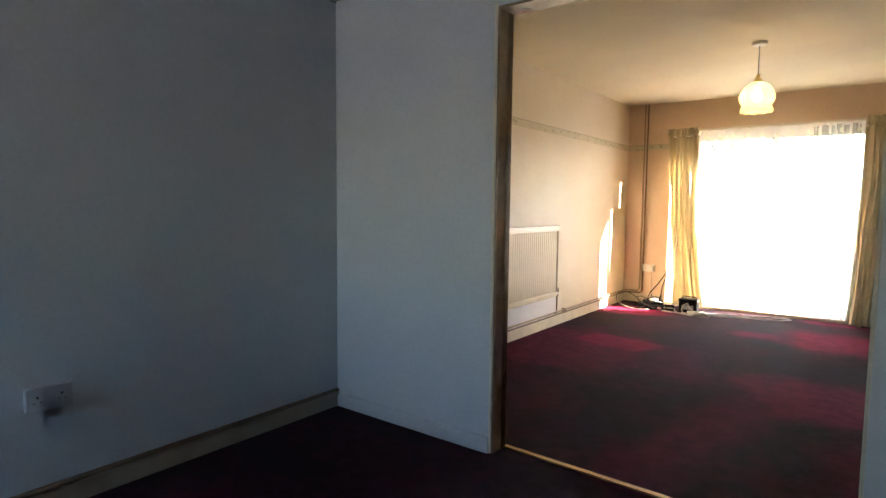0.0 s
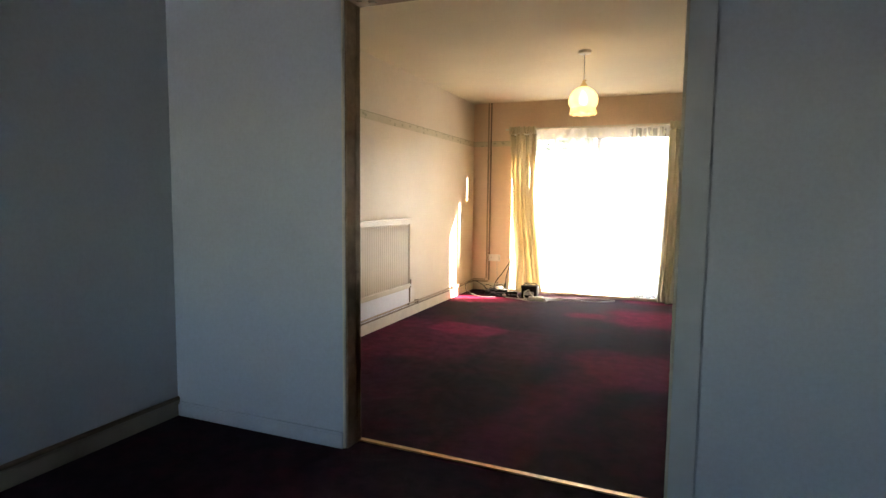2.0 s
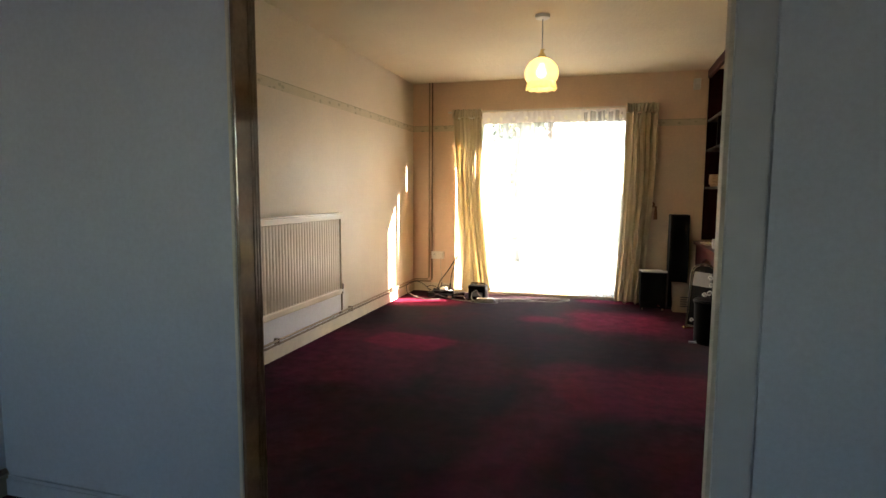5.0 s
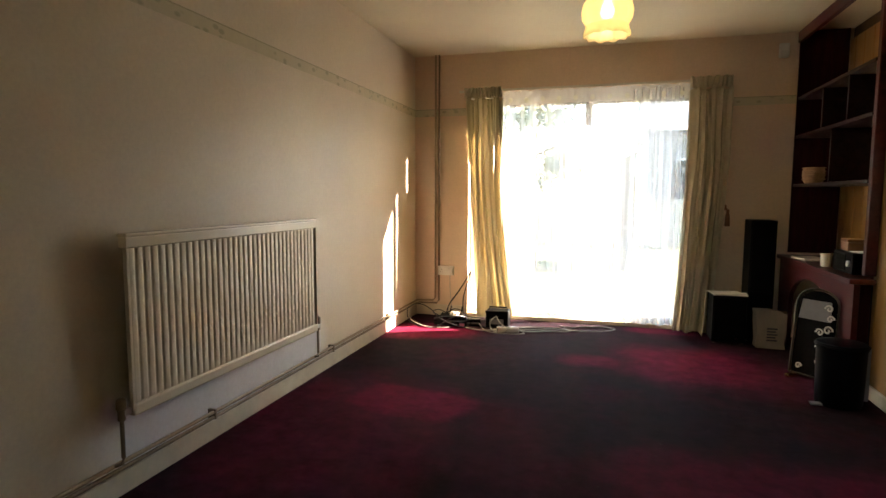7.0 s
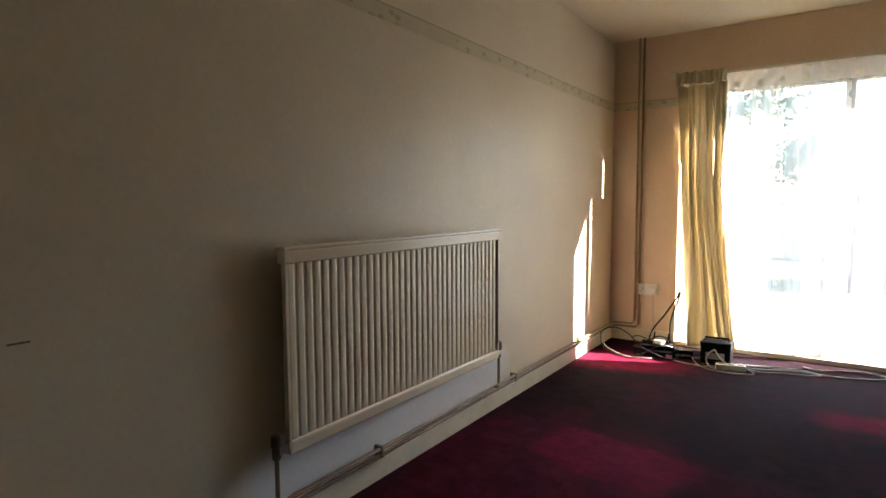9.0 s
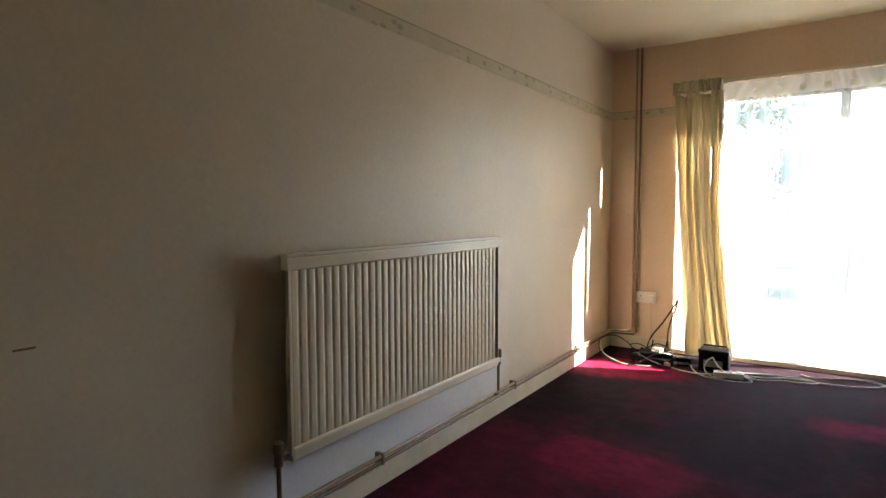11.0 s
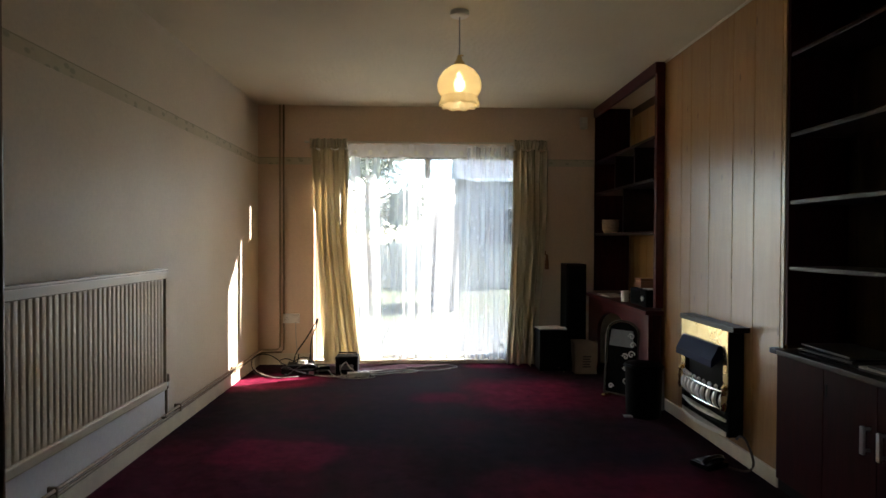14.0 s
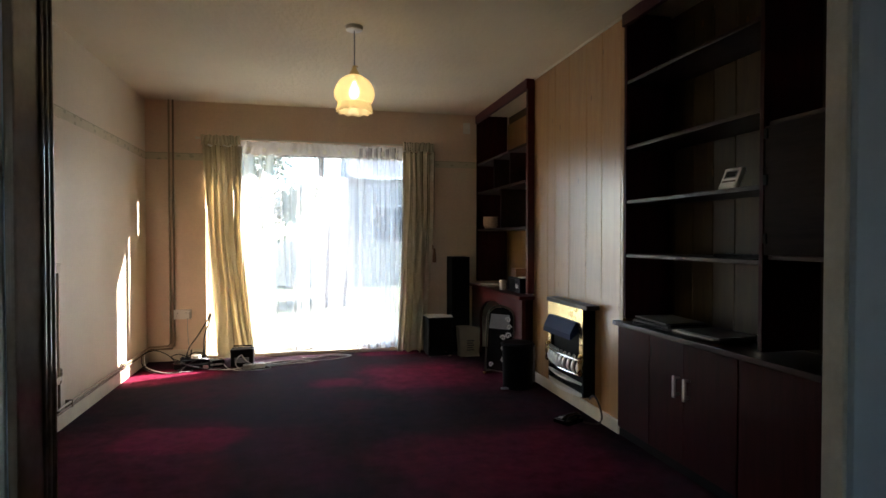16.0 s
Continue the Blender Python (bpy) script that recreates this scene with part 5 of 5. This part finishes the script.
# Unidentified shiny black object, given a made-up telephone shape.
def gadget(x, y, turn, label):
    g = thing("black_gadget", (x, y, 0), label, "telephone")
    m = pose(x, y, 0, 0, 0, turn) @ Matrix.Diagonal((0.8, 0.8, 0.8, 1))
    def put(name, bm, mat, smooth=False):
        bmesh.ops.transform(bm, matrix=m, verts=bm.verts)
        return part(name, bm, mat, g, "", smooth)
    put("base", slab([(-0.07, -0.09, 0.004), (0.07, -0.09, 0.004), (0.07, 0.09, 0.004), (-0.07, 0.09, 0.004)], 0.028, (0, 0, 1)), M_SHINY)
    put("handset", tube_bm([(-0.03, -0.085, 0.045), (-0.03, -0.05, 0.062), (-0.03, 0.05, 0.062), (-0.03, 0.085, 0.045)], 0.017, 10, None, 4), M_SHINY, True)
    put("screen_glass", boxes((0.005, 0.06, -0.02, 0.06, 0.033, 0.036)), M_CHROME)
    for k in range(3):
        put("key_row", boxes((0.005, 0.06, -0.075 + 0.017 * k, -0.064 + 0.017 * k, 0.033, 0.037)), M_GREYP)

gadget(0.66, 4.90, 115, "unidentified shiny black object lying on the carpet")

# ---- things on the shelves ----
bk = thing("wicker_basket", (0.88, 7.14, 1.229), "small round wicker basket on the shelf", "basket")
bm = bmesh.new()
rg = lathe(bm, [(0.055, 0.0), (0.07, 0.03), (0.074, 0.07), (0.068, 0.115), (0.060, 0.115), (0.064, 0.07), (0.05, 0.012)], (0.885, 7.14, 1.23), 26)
disc(bm, rg[0])
disc(bm, rg[-1])
part("body", bm, M_WICKER, bk, "", True)
for z in (0.03, 0.06, 0.09, 0.115):
    part("woven_band", tube_bm([(0.885 + (0.073 + 0.002 * math.sin(14 * a)) * math.cos(a), 7.14 + 0.073 * math.sin(a), 1.23 + z) for a in np.linspace(0, 2 * math.pi, 33)], 0.004, 6), M_WICKER, bk, "", True)

ra = thing("radio", (0.90, 6.25, 0.673), "black box radio standing on the mantel", "radio")
part("case", boxes((0.80, 0.98, 6.10, 6.40, 0.674, 0.80, 0.006)), M_BLACK, ra)
part("speaker_cloth", boxes((0.796, 0.80, 6.20, 6.39, 0.69, 0.785)), M_BLACKMAT, ra)
part("tuning_knob", tube_bm([(0.80, 6.15, 0.735), (0.788, 6.15, 0.735)], 0.018, 14), M_ALU, ra, "", True)
wb = thing("wooden_box", (0.88, 6.33, 0.80), "little brown wooden box on the radio", "box")
part("body", boxes((0.83, 0.93, 6.27, 6.38, 0.801, 0.852, 0.004)), M_WOODBOX, wb)
part("lid", boxes((0.826, 0.934, 6.266, 6.384, 0.853, 0.872, 0.004)), M_WOODBOX, wb)
fp = thing("folded_paper", (0.90, 6.15, 0.80), "folded white paper lying on the radio", "papers")
part("sheet", boxes((0.83, 0.96, 6.11, 6.23, 0.801, 0.806)), M_PAPER, fp)
cu = thing("mug", (0.80, 6.52, 0.673), "plain white mug standing on the mantel", "mug")
bm = bmesh.new()
rg = lathe(bm, [(0.026, 0.0), (0.030, 0.004), (0.031, 0.085), (0.028, 0.085), (0.026, 0.008)], (0.80, 6.52, 0.674), 24)
disc(bm, rg[0])
disc(bm, rg[-1])
part("body", bm, M_WHITE, cu, "", True)
part("handle", tube_bm([(0.80, 6.55, 0.74), (0.80, 6.575, 0.735), (0.80, 6.575, 0.705), (0.80, 6.55, 0.695)], 0.005, 8, None, 4), M_WHITE, cu, "", True)
nb = thing("notepad", (0.84, 6.98, 0.673), "white notepad lying on the mantel", "papers")
rounded_box("pages", 0.76, 0.92, 6.84, 7.08, 0.6735, 0.686, M_PAPER, nb, "", 0.002, 6)
rounded_box("cover", 0.76, 0.92, 6.84, 7.08, 0.6863, 0.688, M_WHITE, nb, "", 0.0, 6)

def magazines(x, y, z, n, seed, label, mats):
    g = thing("magazine_pile", (x, y, z), label, "magazines")
    rnd = random.Random(seed)
    for k in range(n):
        w, l = rnd.uniform(0.10, 0.11), rnd.uniform(0.14, 0.16)
        dx, dy, t = rnd.uniform(-0.012, 0.012), rnd.uniform(-0.03, 0.03), rnd.uniform(-9, 9)
        rounded_box("magazine", x + dx - w, x + dx + w, y + dy - l, y + dy + l, z + 0.010 * k + 0.001, z + 0.010 * (k + 1), mats[k % len(mats)], g, "", 0.002, t)

magazines(0.975, 4.36, 0.663, 4, 2, "pile of dark magazines and folders on worktop", [M_BLACK, M_PAPER2, M_BLACK, M_PAPER2])
magazines(0.965, 3.99, 0.663, 3, 5, "stack of pale magazines on the worktop", [M_PAPER2, M_PAPER, M_PAPER2])
ct = thing("metal_cup", (0.97, 3.70, 0.663), "small shiny metal cup on the worktop", "cup")
bm = bmesh.new()
rg = lathe(bm, [(0.026, 0.0), (0.030, 0.05), (0.033, 0.062), (0.030, 0.062), (0.024, 0.005)], (0.97, 3.70, 0.664), 22)
disc(bm, rg[0])
disc(bm, rg[-1])
part("body", bm, M_CHROME, ct, "", True)
part("rim", tube_bm([(0.97 + 0.0325 * math.cos(a), 3.70 + 0.0325 * math.sin(a), 0.726) for a in np.linspace(0, 2 * math.pi, 25)], 0.002, 6), M_CHROME, ct, "", True)

def heating_control():
    g = thing("heating_control", (0.93, 3.86, 1.345), "white heating control unit propped on the shelf", "control panel")
    m = pose(0.93, 3.875, 1.346, 0, 0, -88) @ pose(0, 0, 0, -24, 0, 0) @ Matrix.Diagonal((0.92, 0.9, 0.95, 1))
    def put(name, b, mat):
        bm = boxes(b)
        bmesh.ops.transform(bm, matrix=m, verts=bm.verts)
        part(name, bm, mat, g)
    put("case", (-0.056, 0.056, -0.012, 0.012, 0.004, 0.112, 0.005), M_BRIGHT)
    put("display", (-0.034, 0.034, -0.0145, -0.012, 0.062, 0.092), M_BLACK)
    put("display_bezel", (-0.040, 0.040, -0.0135, -0.012, 0.057, 0.097), M_GREYP)
    put("flap_line", (-0.042, 0.042, -0.0140, -0.012, 0.036, 0.044), M_INK)
    put("flap", (-0.050, 0.050, -0.0155, -0.012, 0.008, 0.035), M_BRIGHT)

heating_control()
rem = thing("remote_control", (0.93, 3.78, 1.045), "flat dark remote control on the shelf", "remote control")
rounded_box("case", 0.90, 0.96, 3.66, 3.92, 1.046, 1.061, M_BLACK, rem, "", 0.004, 4)
for k in range(4):
    rounded_box("button", 0.92, 0.94, 3.70 + 0.05 * k, 3.72 + 0.05 * k, 1.0612, 1.064, M_GREYP, rem, "", 0.0, 4)

# ---- garden ----
def soil():
    m = Mat("leafy_lawn_soil", 0.95)
    f = m.noise(1.3, 6, 0.7)
    g = m.noise(40, 5, 0.75)
    m.colour(m.mix(m.ramp(f, [(0.4, (0, 0, 0)), (0.62, (1, 1, 1))]), m.ramp(g, [(0.3, (0.05, 0.07, 0.025)), (0.7, (0.11, 0.13, 0.05))]), m.ramp(g, [(0.3, (0.06, 0.05, 0.035)), (0.7, (0.17, 0.14, 0.10))])))
    m.bump(g, 0.6, 0.03)
    return m.m


M_SOIL = soil()
M_FRONT = plain("pale_front_concrete", (0.42, 0.40, 0.36), 0.85, 0, 0.2, 12)
M_SLAB = plain("weathered_concrete_slab", (0.12, 0.115, 0.10), 0.85, 0, 0.5, 9, 0.4)
M_BRICK = plain("grey_rendered_brick", (0.12, 0.115, 0.115), 0.85, 0, 0.15, 14, 0.4)
M_ROOF = plain("slate_roof", (0.10, 0.10, 0.11), 0.7, 0, 0.25, 20, 0.3)
M_SHED = wood("creosoted_shed_boards", (0.055, 0.052, 0.055), (0.10, 0.095, 0.10), 0.7, "Z")
M_FENCE = wood("weathered_fence_boards", (0.24, 0.21, 0.17), (0.38, 0.34, 0.28), 0.8, "Z")
M_BARK = plain("grey_bark", (0.13, 0.10, 0.075), 0.9, 0, 0.3, 30, 0.6)
M_LEAF = plain("dull_green_leaf", (0.075, 0.095, 0.055), 0.6, 0, 0.35, 8)
GZ = -0.10
structure("ground", boxes((-300, 300, YW + 0.26, 600, GZ - 0.3, GZ)), M_SOIL, "leaf strewn lawn and bare garden soil", "ground")
structure("ground_front", boxes((-300, 300, -600, YB - 0.2, GZ - 0.3, GZ)), M_FRONT, "pale concrete ground before the house", "ground")

pav = structure("pavement_patio", boxes((-3.2, 2.6, YW + 0.27, 10.4, GZ, GZ + 0.02)), M_SOIL, "patio bedding below the concrete slabs", "patio")
slab_mesh = bpy.data.meshes.new("slab")
bm = boxes((-0.222, 0.222, -0.222, 0.222, 0, 0.035, 0.006))
bm.to_mesh(slab_mesh)
bm.free()
slab_mesh.materials.append(M_SLAB)
rnd = random.Random(3)
for i in range(12):
    for j in range(6):
        sl = new("slab", slab_mesh)
        sl.parent = pav
        sl.matrix_local = pose(-2.9 + 0.46 * i, YW + 0.53 + 0.46 * j, GZ + 0.02 + rnd.uniform(0, 0.006), rnd.uniform(-0.6, 0.6), rnd.uniform(-0.6, 0.6), rnd.uniform(-1, 1))

def shed():
    x0, x1, y0, y1, ze, zr = -0.65, -0.16, 12.0, 13.6, 1.58, 1.80
    s = thing("garden_shed", ((x0 + x1) / 2, (y0 + y1) / 2, GZ), "narrow dark timber garden shed with a sloping roof", "shed")
    def top(x):
        return ze + (zr - ze) * (x - x0) / (x1 - x0)
    n = 5
    for k in range(n):
        a, b = x0 + (x1 - x0) * k / n, x0 + (x1 - x0) * (k + 1) / n
        part("board", slab([(a + 0.003, y0, GZ), (b - 0.003, y0, GZ), (b - 0.003, y0, top(b)), (a + 0.003, y0, top(a))], 0.02, (0, 1, 0)), M_SHED, s)
    part("side_wall", boxes((x0, x0 + 0.03, y0 + 0.02, y1, GZ, ze)), M_SHED, s)
    part("side_wall", boxes((x1 - 0.03, x1, y0 + 0.02, y1, GZ, zr)), M_SHED, s)
    part("back_wall", boxes((x0 + 0.03, x1 - 0.03, y1 - 0.03, y1, GZ, ze)), M_SHED, s)
    part("roof", slab([(x0 - 0.04, y0 - 0.08, ze - 0.01), (x1 + 0.02, y0 - 0.08, zr + 0.015), (x1 + 0.02, y1 + 0.08, zr + 0.015), (x0 - 0.04, y1 + 0.08, ze - 0.01)], 0.035, (0, 0, 1)), M_ROOF, s)
    part("door_batten", boxes((x0 + 0.08, x1 - 0.06, y0 - 0.025, y0 - 0.001, 1.15, 1.22, 0.004)), M_SHED, s)

shed()

def house(name, x0, x1, y0, y1, ze, zr, label, wins, eave=0.4):
    h = thing(name, ((x0 + x1) / 2, (y0 + y1) / 2, GZ), label, "house")
    part("wall", boxes((x0, x1, y0, y1, GZ, ze)), M_BRICK, h)
    ym = (y0 + y1) / 2
    rf = part("roof", slab([(x0 - eave * 0.75, y0 - eave, ze), (x0 - eave * 0.75, ym, zr), (x0 - eave * 0.75, y1 + eave, ze)], x1 - x0 + eave * 1.5, (1, 0, 0)), M_ROOF, h)
    part("gutter", tube_bm([(x0, y0 - eave - 0.02, ze - 0.04), (x1, y0 - eave - 0.02, ze - 0.04)], 0.06), M_UPVC, rf, "white gutter")
    for cx, cz, w, hh in wins:
        wd = part("window", boxes((cx - w / 2, cx + w / 2, y0 - 0.03, y0 - 0.01, cz - hh / 2, cz + hh / 2)), M_BLACK, h)
        part("frame", boxes((cx - w / 2 - 0.05, cx - w / 2, y0 - 0.06, y0 - 0.01, cz - hh / 2, cz + hh / 2), (cx + w / 2, cx + w / 2 + 0.05, y0 - 0.06, y0 - 0.01, cz - hh / 2, cz + hh / 2), (cx - w / 2, cx + w / 2, y0 - 0.06, y0 - 0.01, cz + hh / 2, cz + hh / 2 + 0.05), (cx - w / 2, cx + w / 2, y0 - 0.06, y0 - 0.01, cz - hh / 2 - 0.05, cz - hh / 2), (cx - 0.03, cx + 0.03, y0 - 0.06, y0 - 0.031, cz - hh / 2, cz + hh / 2)), M_UPVC, wd)

house("neighbour_house", 0.9, 12.0, 25.0, 32.0, 3.6, 5.4, "pale neighbouring house beyond the garden with white windows", [(2.4, 1.7, 1.5, 1.5), (5.0, 1.7, 1.5, 1.5), (8.0, 1.7, 1.5, 1.5)])

def fence():
    f = thing("garden_fence", (-1, 17, GZ), "weathered timber garden fence across the lawn", "fence")
    for k in range(60):
        x = -7.0 + k * 0.16
        part("board", boxes((x, x + 0.15, 17.0, 17.02, GZ, 1.05 + 0.02 * math.sin(k * 1.7))), M_FENCE, f)
    for x in (-7.05, -4.6, -2.2, 0.2, 2.6):
        part("post", boxes((x - 0.05, x + 0.05, 17.02, 17.12, GZ, 1.12)), M_FENCE, f)

fence()

def tree(x, y, h, r, seed, label):
    t = thing("garden_tree", (x, y, GZ), label, "tree")
    rnd = random.Random(seed)
    part("trunk", tube_bm([(x, y, GZ), (x + 0.04, y, 0.6), (x - 0.03, y + 0.03, h * 0.55), (x + 0.05, y, h * 0.9)], 0.055, 9, None, 5), M_BARK, t, "", True)
    limbs = []
    bm = bmesh.new()
    for k in range(11):
        a = rnd.uniform(0, 6.28)
        z0 = h * rnd.uniform(0.45, 0.85)
        ln = r * rnd.uniform(0.7, 1.15)
        e = (x + ln * math.cos(a), y + ln * math.sin(a), z0 + rnd.uniform(0.1, 0.55) * r)
        tube_bm([(x, y, z0), (x + 0.5 * ln * math.cos(a), y + 0.5 * ln * math.sin(a), z0 + 0.2 * r), e], 0.02, 6, bm)
        limbs.append(e)
    part("limbs", bm, M_BARK, t, "", True)
    bm = bmesh.new()
    for e in limbs + [(x, y, h)]:
        for _ in range(380):
            d = Vector((rnd.gauss(0, 1), rnd.gauss(0, 1), rnd.gauss(0, 0.55)))
            p = Vector(e) + d * r * 0.26
            a, b = Vector((rnd.uniform(-1, 1), rnd.uniform(-1, 1), rnd.uniform(-1, 1))).normalized(), Vector((rnd.uniform(-1, 1), rnd.uniform(-1, 1), rnd.uniform(-0.6, 0.6))).normalized()
            s = rnd.uniform(0.035, 0.07)
            bm.faces.new([bm.verts.new(p - a * s), bm.verts.new(p + b * s * 0.5), bm.verts.new(p + a * s), bm.verts.new(p - b * s * 0.5)])
    part("crown", bm, M_LEAF, t)

def overhead_wires():
    w = thing("overhead_wires", (2, 20, 5), "thin overhead cables crossing above the garden", "cables")
    for k in range(3):
        part("wire", tube_bm([(-6 + 12 * u, 20 + 3 * u, 3.5 + 0.35 * k + 2.6 * u - 0.6 * math.sin(math.pi * u)) for u in np.linspace(0, 1, 12)], 0.012, 5), M_CABLEB, w)
    part("pole", tube_bm([(6, 23, GZ), (6, 23, 7.2)], 0.11, 8), M_BARK, w)

overhead_wires()
tree(-1.75, 11.6, 2.5, 0.75, 5, "small leafy garden tree beyond the patio")
tree(-4.6, 15.2, 3.8, 1.3, 12, "taller leafy tree near the garden fence")
